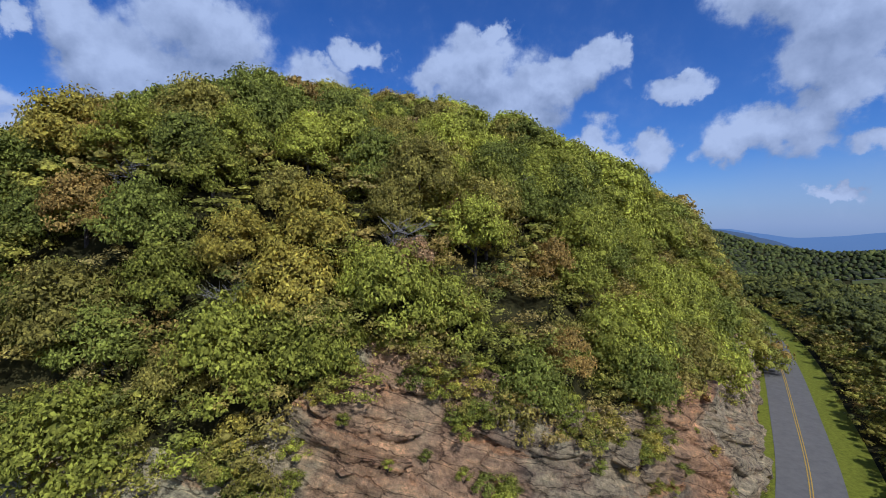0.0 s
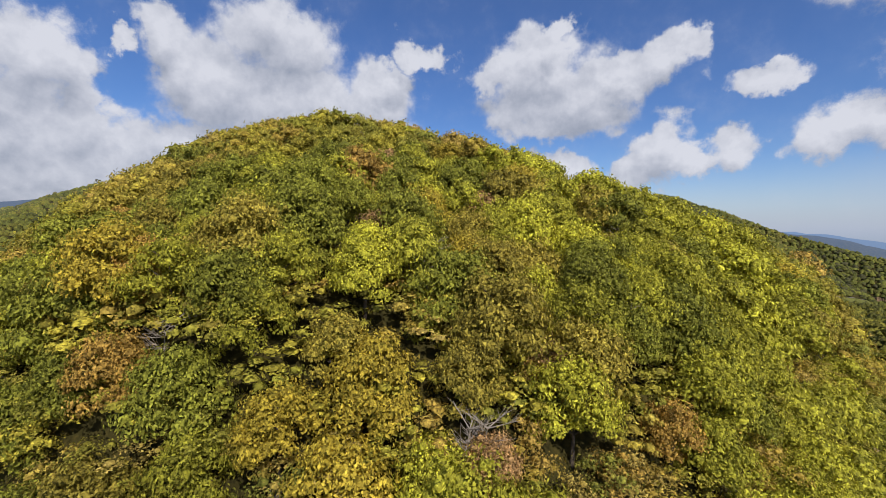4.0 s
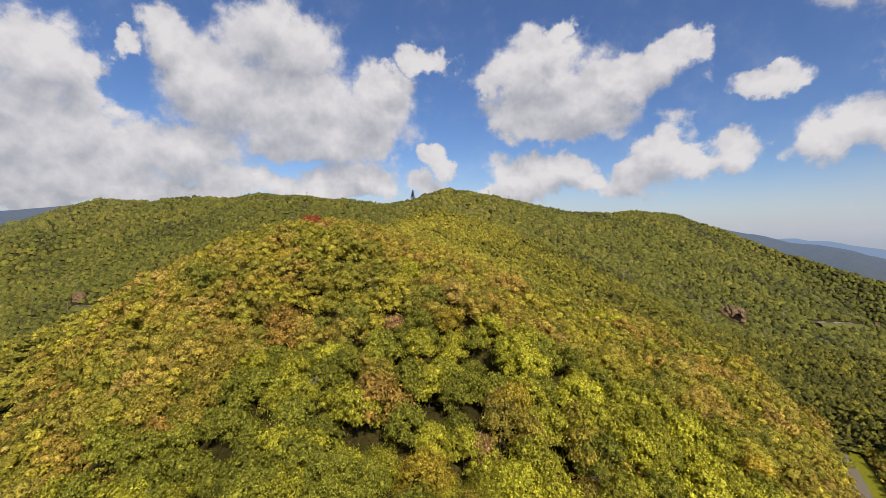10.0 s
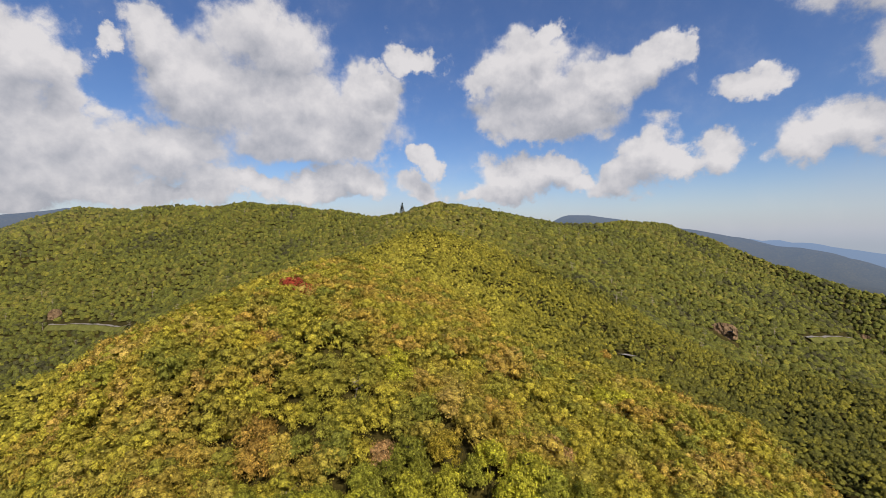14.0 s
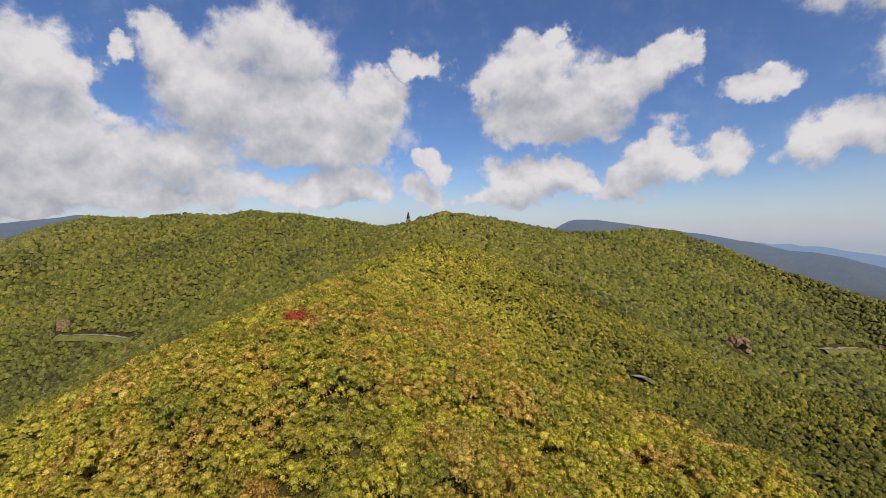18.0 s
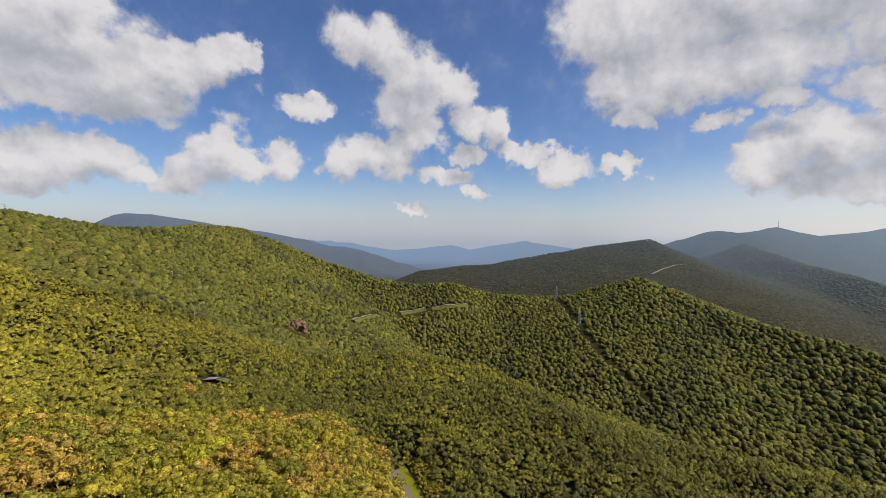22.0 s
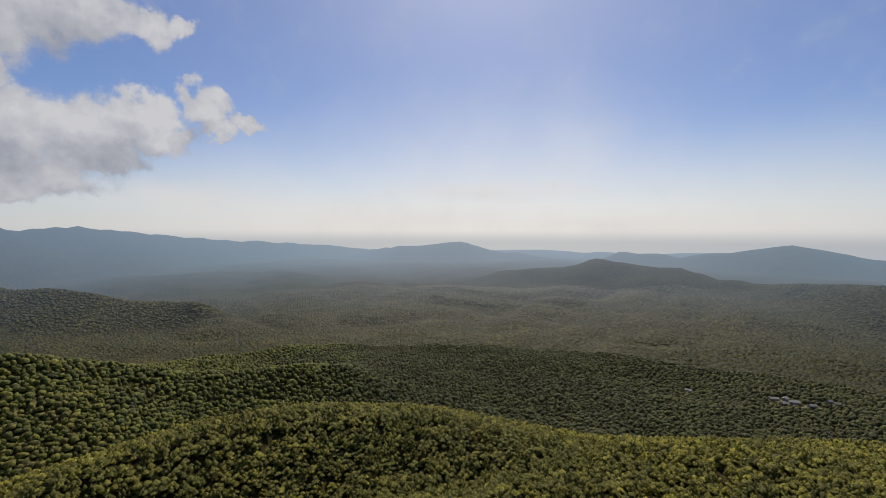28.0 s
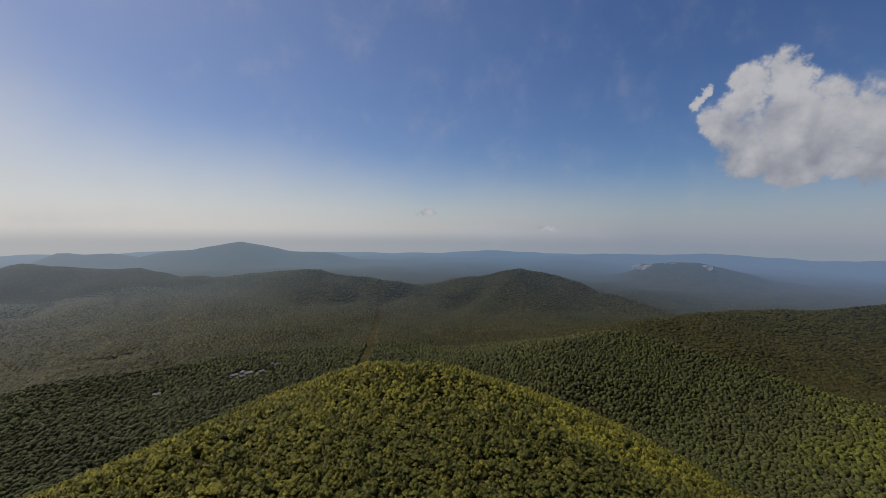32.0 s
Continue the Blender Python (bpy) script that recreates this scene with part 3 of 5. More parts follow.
# ---- mesh helpers ----
def mesh_from(name, verts, faces, mat, smooth=True):
    """A mesh from numpy arrays; all faces have the same number of corners."""
    verts, faces = np.asarray(verts, np.float32), np.asarray(faces, np.int32)
    me = bpy.data.meshes.new(name)
    n = faces.shape[1]
    me.vertices.add(len(verts))
    me.vertices.foreach_set("co", verts.ravel())
    me.loops.add(faces.size)
    me.loops.foreach_set("vertex_index", faces.ravel())
    me.polygons.add(len(faces))
    me.polygons.foreach_set("loop_start", np.arange(0, faces.size, n, dtype=np.int32))
    me.polygons.foreach_set("use_smooth", np.full(len(faces), smooth))
    me.update(calc_edges=True)
    me.materials.append(mat)
    return me


def set_tint(me, values):
    a = me.attributes.new("tint", "FLOAT", "POINT")
    a.data.foreach_set("value", np.asarray(values, np.float32))


def part(name, bm, mat, parent, label=""):
    me = bpy.data.meshes.new(name)
    bm.to_mesh(me)
    bm.free()
    me.materials.append(mat)
    ob = new(name, me)
    ob.parent = parent
    return tagged(ob, label)


def part_mesh(name, me, parent, label=""):
    ob = new(name, me)
    ob.parent = parent
    return tagged(ob, label)


def grid_faces(rows, cols, wrap=False):
    i, j = np.meshgrid(np.arange(rows - 1), np.arange(cols if wrap else cols - 1), indexing="ij")
    k = (j + 1) % cols
    return np.stack([i * cols + j, i * cols + k, (i + 1) * cols + k, (i + 1) * cols + j], -1).reshape(-1, 4)


# ---- ground: one sheet to the horizon ----
radii = list(np.arange(0.5, 150, 2.2))
while radii[-1] < 4930:
    radii.append(radii[-1] * 1.019 + 0.2)
radii = np.array(radii)
COLS = 420
angles = np.linspace(0, 2 * math.pi, COLS, endpoint=False)
gr, ga = np.meshgrid(radii, angles, indexing="ij")
gx, gy = HUB[0] - np.sin(ga) * gr, HUB[1] + np.cos(ga) * gr
gz = height(gx, gy)
land = np.stack([gx, gy, gz], -1)
brink = int(np.searchsorted(radii, 1150.0))
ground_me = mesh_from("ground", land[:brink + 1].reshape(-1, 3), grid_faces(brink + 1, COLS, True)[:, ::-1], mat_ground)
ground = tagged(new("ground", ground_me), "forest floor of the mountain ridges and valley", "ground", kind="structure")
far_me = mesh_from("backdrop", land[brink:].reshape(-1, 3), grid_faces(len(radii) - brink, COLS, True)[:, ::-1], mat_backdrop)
tagged(new("backdrop", far_me), "far hills and valley floor under painted haze, out to the horizon", "far hills", kind="structure")
# how high each bearing's skyline has risen before a given distance, seen from above the knoll
slope_up = (gz + 2.5 - HUB[2]) / gr
horizon = np.maximum.accumulate(slope_up, axis=0)


def in_sight(x, y, top):
    r = np.hypot(x - HUB[0], y - HUB[1])
    a = np.arctan2(-(x - HUB[0]), y - HUB[1]) % (2 * math.pi)
    i = np.clip(np.searchsorted(radii, r) - 2, 0, len(radii) - 1)
    j = np.round(a / (2 * math.pi) * COLS).astype(int) % COLS
    return (top - HUB[2]) / r > horizon[i, j] - 0.004


# ---- road ----
def ribbon(name, line, offset, width, z, mat, parent, lift=0.0):
    pts = np.array(line)[:, :2]
    tan = np.gradient(pts, axis=0)
    tan /= np.linalg.norm(tan, axis=1)[:, None]
    nor = np.stack([-tan[:, 1], tan[:, 0]], -1)
    rows = []
    for s in (offset - width / 2, offset - width / 6, offset + width / 6, offset + width / 2):
        crown = 0.05 * (1 - min(1, abs(s) / 3.2))
        rows.append(np.c_[pts + nor * s, np.full(len(pts), z + lift + crown)])
    v = np.stack(rows, 1)
    me = mesh_from(name, v.reshape(-1, 3), grid_faces(len(pts), 4), mat)
    ob = new(name, me)
    if parent:
        ob.parent = parent
    return ob


fine_road = [p for p in smooth_line(ROAD, 2.0) if p[1] < 188]
road = tagged(ribbon("road", fine_road, 0, 6.4, ROAD_Z, asphalt, None), "grey asphalt parkway road curving round the knoll", "road", kind="structure")
for off in (-0.13, 0.13):
    ribbon("centre_line", fine_road, off, 0.11, ROAD_Z, yellow_paint, road, 0.008)
open_road = [p for p in fine_road if p[1] < 166 and p[0] > -60]
for side_name, off, wide in (("verge", 5.1, 3.9), ("verge", -4.5, 2.7)):
    v = tagged(ribbon(side_name, open_road, off, wide, ROAD_Z, grass_mat, None, -0.03), "mown green grass verge beside the road", "grass verge", kind="structure")

# ---- forest ----
rng = np.random.RandomState(11)
bm = bmesh.new()
bmesh.ops.create_icosphere(bm, subdivisions=1, radius=1)
ico1_v = np.array([v.co for v in bm.verts]); ico1_f = np.array([[v.index for v in f.verts] for f in bm.faces]); bm.free()


def scatter(r0, r1, step, a0=-262.0, a1=64.0):
    """Jittered plan points on rings about the hub, between two bearings."""
    pts = []
    r = r0
    while r < r1:
        n = int(radians(a1 - a0) * r / step)
        a = np.radians(a0 + (a1 - a0) * (np.arange(n) + rng.rand(n)) / n)
        rr = r + (rng.rand(n) - 0.5) * step * 1.1
        pts.append(np.c_[HUB[0] - np.sin(a) * rr, HUB[1] + np.cos(a) * rr])
        r += step * 0.9
    return np.concatenate(pts)


def clear_of_road(p, left=13.5, right=11.8):
    """Far along the road trees also stand on it, which hides it from the camera."""
    d, side = line_distance(p[:, 0], p[:, 1], ROAD_LINE)
    shut = (p[:, 1] > 164) | (p[:, 0] < -60)
    lip_d = CUT_FOOT + (np.interp(p[:, 0], LIP_X, LIP_Z) - ROAD_Z) / CUT_STEEP + right - 12.3
    near_side = np.where(p[:, 1] > 80, 2.2, np.where(p[:, 0] > 34, 8.0, lip_d))
    return np.where(shut, d > 0.8, np.where(side < 0, d > near_side, d > left))


# clearings in the far woods: the road's open stretches, the power line's swathes, the hamlet
FAR_ROADS = [
    [(425, 630), (445, 644), (485, 670), (532, 695)],
    [(592, 690), (618, 680), (645, 666)],
    [(655, 655), (689, 625), (722, 609)],
    [(-690, 586), (-640, 582), (-596, 578), (-535, 568)],
    [(79, 281), (82.5, 287), (87, 292)],
    [(1690, 490), (1790, 455), (1865, 412)],
    [(2630, 270), (2700, 215), (2785, 150)],
]
SWATHES = [([(905, 485), (881, 469), (776, 386), (697, 318), (648, 265), (600, 190)], 6.0), ([(-740, -1880), (-631, -1633), (-537, -1406), (-389, -1067), (-280, -830)], 11.0)]
HAMLET = [(-60, -972, 26), (-95, -955, 16), (95, -968, 12), (-128, -985, 14)]


def in_clearing(p):
    cut = np.zeros(len(p), bool)
    for line in FAR_ROADS:
        mid = np.array(line).mean(0)
        way = np.array(HUB[:2]) - mid
        way /= np.linalg.norm(way)
        wide = 10.0 if np.hypot(*mid) < 1200 else 24.0
        d, _ = line_distance(p[:, 0], p[:, 1], [tuple(np.array(q) + way * wide * 0.75) for q in line])
        cut |= d < wide
    for line, half in SWATHES:
        d, _ = line_distance(p[:, 0], p[:, 1], line)
        cut |= d < half
    for x, y, r in HAMLET:
        cut |= np.hypot(p[:, 0] - x, p[:, 1] - y) < r
    cut |= np.hypot(p[:, 0] - 276, p[:, 1] - 548) < 19
    cut |= np.hypot(p[:, 0] + 700, p[:, 1] - 600) < 12
    return cut


def many(name, variants, p, z, size, tall, tint, mat, smooth=True):
    """Joins copies of small crown shapes into one mesh."""
    vs, fs, ts, base = [], [], [], 0
    pick = rng.randint(0, len(variants), len(p))
    for k, (v, f) in enumerate(variants):
        idx = np.where(pick == k)[0]
        if not len(idx):
            continue
        a = rng.rand(len(idx)) * 2 * math.pi
        c, s = np.cos(a)[:, None], np.sin(a)[:, None]
        x = (v[None, :, 0] * c - v[None, :, 1] * s) * size[idx, None] + p[idx, 0, None]
        y = (v[None, :, 0] * s + v[None, :, 1] * c) * size[idx, None] + p[idx, 1, None]
        h = v[None, :, 2] * tall[idx, None] + z[idx, None]
        vs.append(np.stack([x, y, h], -1).reshape(-1, 3))
        fs.append((f[None] + (np.arange(len(idx)) * len(v))[:, None, None]).reshape(-1, f.shape[1]) + base)
        ts.append(np.repeat(tint[idx], len(v)))
        base += len(idx) * len(v)
    me = mesh_from(name, np.concatenate(vs), np.concatenate(fs), mat, smooth)
    set_tint(me, np.concatenate(ts))
    return new(name, me)


def knob(seed):
    """A far crown of a few pieces only."""
    r = np.random.RandomState(seed)
    v = [(math.cos(k * 1.2566) * (1 + 0.5 * (r.rand() - 0.5)), math.sin(k * 1.2566) * (1 + 0.5 * (r.rand() - 0.5)), -0.1) for k in range(5)]
    v += [(0.4 * (r.rand() - 0.5), 0.4 * (r.rand() - 0.5), 0.9 + 0.2 * r.rand())]
    return np.array(v), np.array([(k, (k + 1) % 5, 5) for k in range(5)])


knobs = [knob(s) for s in range(10)]


def crownlet(seed):
    """A far rounded crown: a skirt, a shoulder and a crooked top."""
    r = np.random.RandomState(seed)
    v = [(math.cos(k * 1.2566) * (0.92 + 0.35 * (r.rand() - 0.5)), math.sin(k * 1.2566) * (0.92 + 0.35 * (r.rand() - 0.5)), -0.25 + 0.2 * r.rand()) for k in range(5)]
    v += [(math.cos(k * 1.2566 + 0.5) * (0.74 + 0.4 * (r.rand() - 0.5)), math.sin(k * 1.2566 + 0.5) * (0.74 + 0.4 * (r.rand() - 0.5)), 0.6 + 0.4 * (r.rand() - 0.5)) for k in range(5)]
    v += [(0.5 * (r.rand() - 0.5), 0.5 * (r.rand() - 0.5), 0.95 + 0.25 * r.rand())]
    f = []
    for k in range(5):
        n = (k + 1) % 5
        f += [(k, n, 5 + k), (n, 5 + n, 5 + k), (5 + k, 5 + n, 10)]
    return np.array(v), np.array(f)


crownlets = [crownlet(s) for s in range(12)]


def twin_crown(seed):
    """A far crown of one or two rounded heads."""
    r = np.random.RandomState(seed)
    vs, fs, base, turn = [], [], 0, r.rand() * 6.28
    for k in range(1 + seed % 2):
        v, f = crownlet(seed * 7 + k)
        size = (1.0 - 0.2 * (seed % 2) if k == 0 else 0.65) * (0.85 + 0.3 * r.rand())
        a, out = turn + k * 2.8 + 0.5 * r.rand(), 0.3 * (seed % 2) if k == 0 else 0.6
        vs.append(v * (size, size, size * 1.05) + (math.cos(a) * out, math.sin(a) * out, 0.12 * r.rand() - 0.15 * k))
        fs.append(f + base)
        base += len(v)
    return np.concatenate(vs), np.concatenate(fs)


twins = [twin_crown(s) for s in range(14)]


def on_knoll(p):
    """The knoll's warm, thin-soiled woods: along its crest and flanks."""
    d, _ = line_distance(p[:, 0], p[:, 1], [(-30, 40), (0, 40), (-18, 75), (-25, 107), (-73, 152), (-90, 245)])
    _, side = line_distance(p[:, 0], p[:, 1], ROAD_LINE)
    return ((d < 80) & (p[:, 1] > 24) & (p[:, 1] < 266) & (p[:, 0] > -146) & ((side < 0) | (p[:, 1] > 170))) | ((side < 0) & (p[:, 0] > 0) & (p[:, 1] > 24) & (p[:, 1] < 185))


def forest(name, label, r0, r1, step, variants, size, tall, mat, smooth, a0=-262.0, a1=64.0, lift=0.0):
    p = scatter(r0, r1, step, a0, a1)
    p = p[clear_of_road(p) & ~on_knoll(p) & ~in_clearing(p)]
    z = height(p[:, 0], p[:, 1])
    ok = in_sight(p[:, 0], p[:, 1], z + 9) | (rng.rand(len(p)) < 0.04) | (r1 < 200)
    p, z = p[ok], z[ok]
    bearing_of = np.degrees(np.arctan2(-(p[:, 0] - HUB[0]), p[:, 1] - HUB[1]))
    n = len(p)
    patch = value_noise(p[:, 0] * 0.012, p[:, 1] * 0.012) * 0.5
    crest, _ = line_distance(p[:, 0], p[:, 1], [(-30, 40), (0, 40), (-18, 75), (-25, 107), (-73, 152), (-92, 247), (-84, 343), (-72, 425), (-78, 600)])
    east = p[:, 0] > np.interp(p[:, 1], [40, 107, 152, 247, 425], [0, -25, -73, -92, -72])
    # southward and east of the road the tint drops: darker woods plus painted shade
    warm = np.clip(1.45 - crest / np.where(east, 125, 120), 0, 1.0) * np.clip((p[:, 1] + 60) / 80, 0.25, 1) if mat in (leaf_mid, leaf_far) else 0.5
    warm = warm * np.where((line_distance(p[:, 0], p[:, 1], ROAD_LINE)[1] > 0) & (p[:, 1] < 300), 0.2, 1.0)
    tint = np.clip(rng.rand(n) * 0.5 + (0.46 * warm * np.clip(1.5 - np.hypot(p[:, 0], p[:, 1]) / 620, 0.3, 1) - 0.02 if mat == leaf_mid else 0.34 * warm + 0.05 if mat == leaf_far else 0.16) + patch, 0, 1)
    # towards the sun, backlit shade is painted into far tints; nearer woods are lightened
    backlit_shade = np.clip((-100 - bearing_of) / 35, 0, 1) + np.clip((bearing_of - 90) / 20, 0, 1)
    tint = tint + (0.03 * rng.rand(n) - tint) * 0.93 * np.clip(backlit_shade, 0, 1) if mat == leaf_far else tint + 0.16 * np.clip((-75 - bearing_of) / 25, 0, 1)
    s = size * (0.56 + 0.84 * rng.rand(n))
    t = tall * (0.65 + 0.65 * rng.rand(n))
    return tagged(many(name, variants, p, z + lift * t, s, t, tint, mat, smooth), label, "forest", kind="stuff")


# ---- the rock cut above the road ----
def rock_material(name):
    m, ns, ls, bsdf = material(name)
    geo = ns.new("ShaderNodeNewGeometry")
    run = ns.new("ShaderNodeSeparateXYZ")
    ls.new(geo.outputs["Position"], run.inputs[0])
    # the beds dip along the cut
    dip = math_node(ns, ls, "MULTIPLY_ADD", run.outputs[0], 0.34)
    ls.new(run.outputs[2], dip.node.inputs[2])
    turn = ns.new("ShaderNodeCombineXYZ")
    ls.new(math_node(ns, ls, "MULTIPLY", run.outputs[0], 0.34), turn.inputs[0])
    ls.new(math_node(ns, ls, "MULTIPLY", run.outputs[1], 0.34), turn.inputs[1])
    ls.new(math_node(ns, ls, "MULTIPLY", dip, 1.7), turn.inputs[2])
    beds = node(ns, "ShaderNodeTexNoise", Scale=1.1, Detail=12.0, Roughness=0.72)
    ls.new(turn.outputs[0], beds.inputs["Vector"])
    patch = node(ns, "ShaderNodeTexNoise", Scale=0.16, Detail=7.0, Roughness=0.6)
    ls.new(geo.outputs["Position"], patch.inputs["Vector"])
    mottle = ramp(ns, [(0.32, (0.07, 0.06, 0.06)), (0.44, (0.18, 0.12, 0.10)), (0.52, (0.22, 0.18, 0.15)), (0.6, (0.31, 0.28, 0.22)), (0.7, (0.11, 0.09, 0.09))])
    ls.new(patch.outputs["Fac"], mottle.inputs[0])
    # the beds change along the cut: pale grey, then pink and brown, then dark slaty rock with grey and rust
    sway = math_node(ns, ls, "MULTIPLY", math_node(ns, ls, "SUBTRACT", patch.outputs["Fac"], 0.5), 34.0)
    where = math_node(ns, ls, "MULTIPLY_ADD", math_node(ns, ls, "ADD", run.outputs[0], sway), 1 / 80)
    where.node.inputs[2].default_value = 0.5
    zone = ramp(ns, [(0.26, (0.30, 0.30, 0.23)), (0.36, (0.28, 0.265, 0.20)), (0.41, (0.29, 0.185, 0.115)), (0.51, (0.25, 0.18, 0.13)), (0.56, (0.10, 0.078, 0.068)), (0.64, (0.25, 0.23, 0.18)), (0.71, (0.13, 0.11, 0.09)), (0.8, (0.29, 0.165, 0.09)), (0.88, (0.18, 0.155, 0.125))])
    ls.new(where, zone.inputs[0])
    tone = ns.new("ShaderNodeMix")
    tone.data_type = "RGBA"
    tone.inputs[0].default_value = 0.66
    ls.new(mottle.outputs[0], tone.inputs[6])
    ls.new(zone.outputs[0], tone.inputs[7])
    grain = ramp(ns, [(0.3, (0.16, 0.15, 0.15)), (0.4, (0.55, 0.52, 0.5)), (0.47, (0.95, 0.9, 0.86)), (0.56, (1.15, 1.1, 1.0)), (0.66, (1.9, 1.75, 1.5))])
    ls.new(beds.outputs["Fac"], grain.inputs[0])
    col = mix_color(ns, ls, 1.0, tone.outputs[2], grain.outputs[0], "MULTIPLY")
    rust = node(ns, "ShaderNodeTexNoise", Scale=0.33, Detail=8.0, Roughness=0.7)
    ls.new(turn.outputs[0], rust.inputs["Vector"])
    rust_fac = ramp(ns, [(0.56, (0, 0, 0)), (0.68, (0.75, 0.75, 0.75))])
    ls.new(rust.outputs["Fac"], rust_fac.inputs[0])
    col = mix_color(ns, ls, rust_fac.outputs[0], col, (0.42, 0.20, 0.08))
    col = mix_color(ns, ls, 1.0, col, (1.82, 1.6, 1.0), "MULTIPLY")
    crack = node(ns, "ShaderNodeTexVoronoi", Scale=0.55)
    crack.feature = "DISTANCE_TO_EDGE"
    warp = ns.new("ShaderNodeVectorMath")
    warp.operation = "ADD"
    ls.new(turn.outputs[0], warp.inputs[0])
    ls.new(beds.outputs["Color"], warp.inputs[1])
    ls.new(warp.outputs[0], crack.inputs["Vector"])
    crack_fac = ramp(ns, [(0.0, (0.22, 0.2, 0.19)), (0.035, (1, 1, 1))])
    ls.new(crack.outputs["Distance"], crack_fac.inputs[0])
    col = mix_color(ns, ls, 1.0, col, crack_fac.outputs[0], "MULTIPLY")
    grit = node(ns, "ShaderNodeTexNoise", Scale=2.6, Detail=10.0, Roughness=0.78)
    ls.new(geo.outputs["Position"], grit.inputs["Vector"])
    speck = ramp(ns, [(0.34, (0.5, 0.48, 0.48)), (0.5, (1.0, 1.0, 1.0)), (0.64, (1.5, 1.46, 1.4))])
    ls.new(grit.outputs["Fac"], speck.inputs[0])
    col = mix_color(ns, ls, 1.0, col, speck.outputs[0], "MULTIPLY")
    ls.new(col, bsdf.inputs["Base Color"])
    bsdf.inputs["Roughness"].default_value = 0.9
    bsdf.inputs["Specular IOR Level"].default_value = 0.2
    bump = node(ns, "ShaderNodeBump", Strength=1.0, Distance=0.4)
    ls.new(beds.outputs["Fac"], bump.inputs["Height"])
    rough = node(ns, "ShaderNodeBump", Strength=1.0, Distance=0.22)
    ls.new(grit.outputs["Fac"], rough.inputs["Height"])
    ls.new(bump.outputs[0], rough.inputs["Normal"])
    ls.new(rough.outputs[0], bsdf.inputs["Normal"])
    return m


rock_mat = rock_material("banded_rock")
cliff_line = np.array([p for p in smooth_line(ROAD, 0.26) if p[0] > -62 and p[1] < 100])
tan = np.gradient(cliff_line, axis=0)
tan /= np.linalg.norm(tan, axis=1)[:, None]
inward = np.stack([tan[:, 1], -tan[:, 0]], -1)
for _ in range(95):
    inward[1:-1] = (inward[:-2] + inward[1:-1] * 2 + inward[2:]) / 4
inward /= np.linalg.norm(inward, axis=1)[:, None]
reach = np.arange(CUT_FOOT, 32, 0.25)
probe = natural(cliff_line[:, None, 0] + inward[:, None, 0] * reach, cliff_line[:, None, 1] + inward[:, None, 1] * reach)
above = probe > ROAD_Z + (reach - CUT_FOOT) * CUT_STEEP
top_d = np.array([reach[np.argmin(a)] if a[0] and not a.all() else CUT_FOOT for a in above])
top_d = np.convolve(np.pad(top_d, 12, "edge"), np.ones(25) / 25, "valid") + 0.5
ROWS = 104
fv = np.linspace(0, 1, ROWS)
along = np.arange(len(cliff_line)) * 0.26
dist = CUT_FOOT - 0.5 + (top_d[:, None] - CUT_FOOT) * fv[None]
zc = ROAD_Z - 0.5 + (top_d[:, None] - CUT_FOOT) * CUT_STEEP * fv[None]
su, sv = along[:, None] + 0 * zc, zc
hashed = lambda a, b: TABLE[np.floor(a).astype(int) % 256, np.floor(b).astype(int) % 256]


def facets(u, v, long, tall, seed):
    """Broken rock: each piece of a face is a tilted facet, set back or proud, with a joint round it."""
    u, v = u / long, v / tall
    best, next_best, out = np.full(u.shape, 9.0), np.full(u.shape, 9.0), np.zeros(u.shape)
    cu, cv = np.floor(u).astype(int), np.floor(v).astype(int)
    for i in (-1, 0, 1):
        for j in (-1, 0, 1):
            a, b = cu + i + seed * 17, cv + j + seed * 29
            r1, r2, r3, r4, r5 = (TABLE[(a + k * 53) % 256, (b + k * 31) % 256] for k in range(5))
            du, dv = u - (cu + i + r1), v - (cv + j + r2)
            d = np.hypot(du, dv)
            lift = (r3 - 0.5) + (r4 - 0.5) * 0.9 * du + (r5 - 0.35) * 0.9 * dv
            nearer = d < best
            next_best = np.where(nearer, best, np.minimum(next_best, d))
            out, best = np.where(nearer, lift, out), np.where(nearer, d, best)
    return out, np.clip((next_best - best) / 0.12, 0, 1)


bed = sv - 0.36 * su + 1.5 * value_noise(su * 0.09, sv * 0.17)
swept = su + 1.2 * value_noise(su * 0.3 + 9, sv * 0.3)
big_face, big_joint = facets(swept, bed, 6.5, 1.9, 1)
mid_face, mid_joint = facets(swept, bed, 2.7, 0.75, 2)
small_face, small_joint = facets(swept + 0.3 * value_noise(su * 1.3, sv * 1.3), bed, 1.2, 0.36, 3)
block = 1.35 * big_face + 0.5 * mid_face + 0.16 * small_face - 0.32 * (1 - big_joint) - 0.16 * (1 - mid_joint)
block += 1.6 * value_noise(su * 0.13 + 3, sv * 0.16) + 0.12 * value_noise(su * 2.7, sv * 3.1)
fade = np.clip(fv[None] * 8, 0.2, 1) * np.clip((1 - fv[None]) * 7, 0.0, 1) * np.clip((top_d[:, None] - CUT_FOOT) / 3, 0, 1)
dist = dist - np.maximum(block + 0.8, 0.3 + 0.12 * block) * fade * 0.8
cv3 = np.stack([cliff_line[:, None, 0] + inward[:, None, 0] * dist, cliff_line[:, None, 1] + inward[:, None, 1] * dist, zc], -1)
cliff = tagged(new("cliff", mesh_from("cliff", cv3.reshape(-1, 3), grid_faces(len(cliff_line), ROWS)[:, ::-1], rock_mat, True)), "bare banded rock face, grey, pink and rust-stained", "rock cliff", kind="structure")


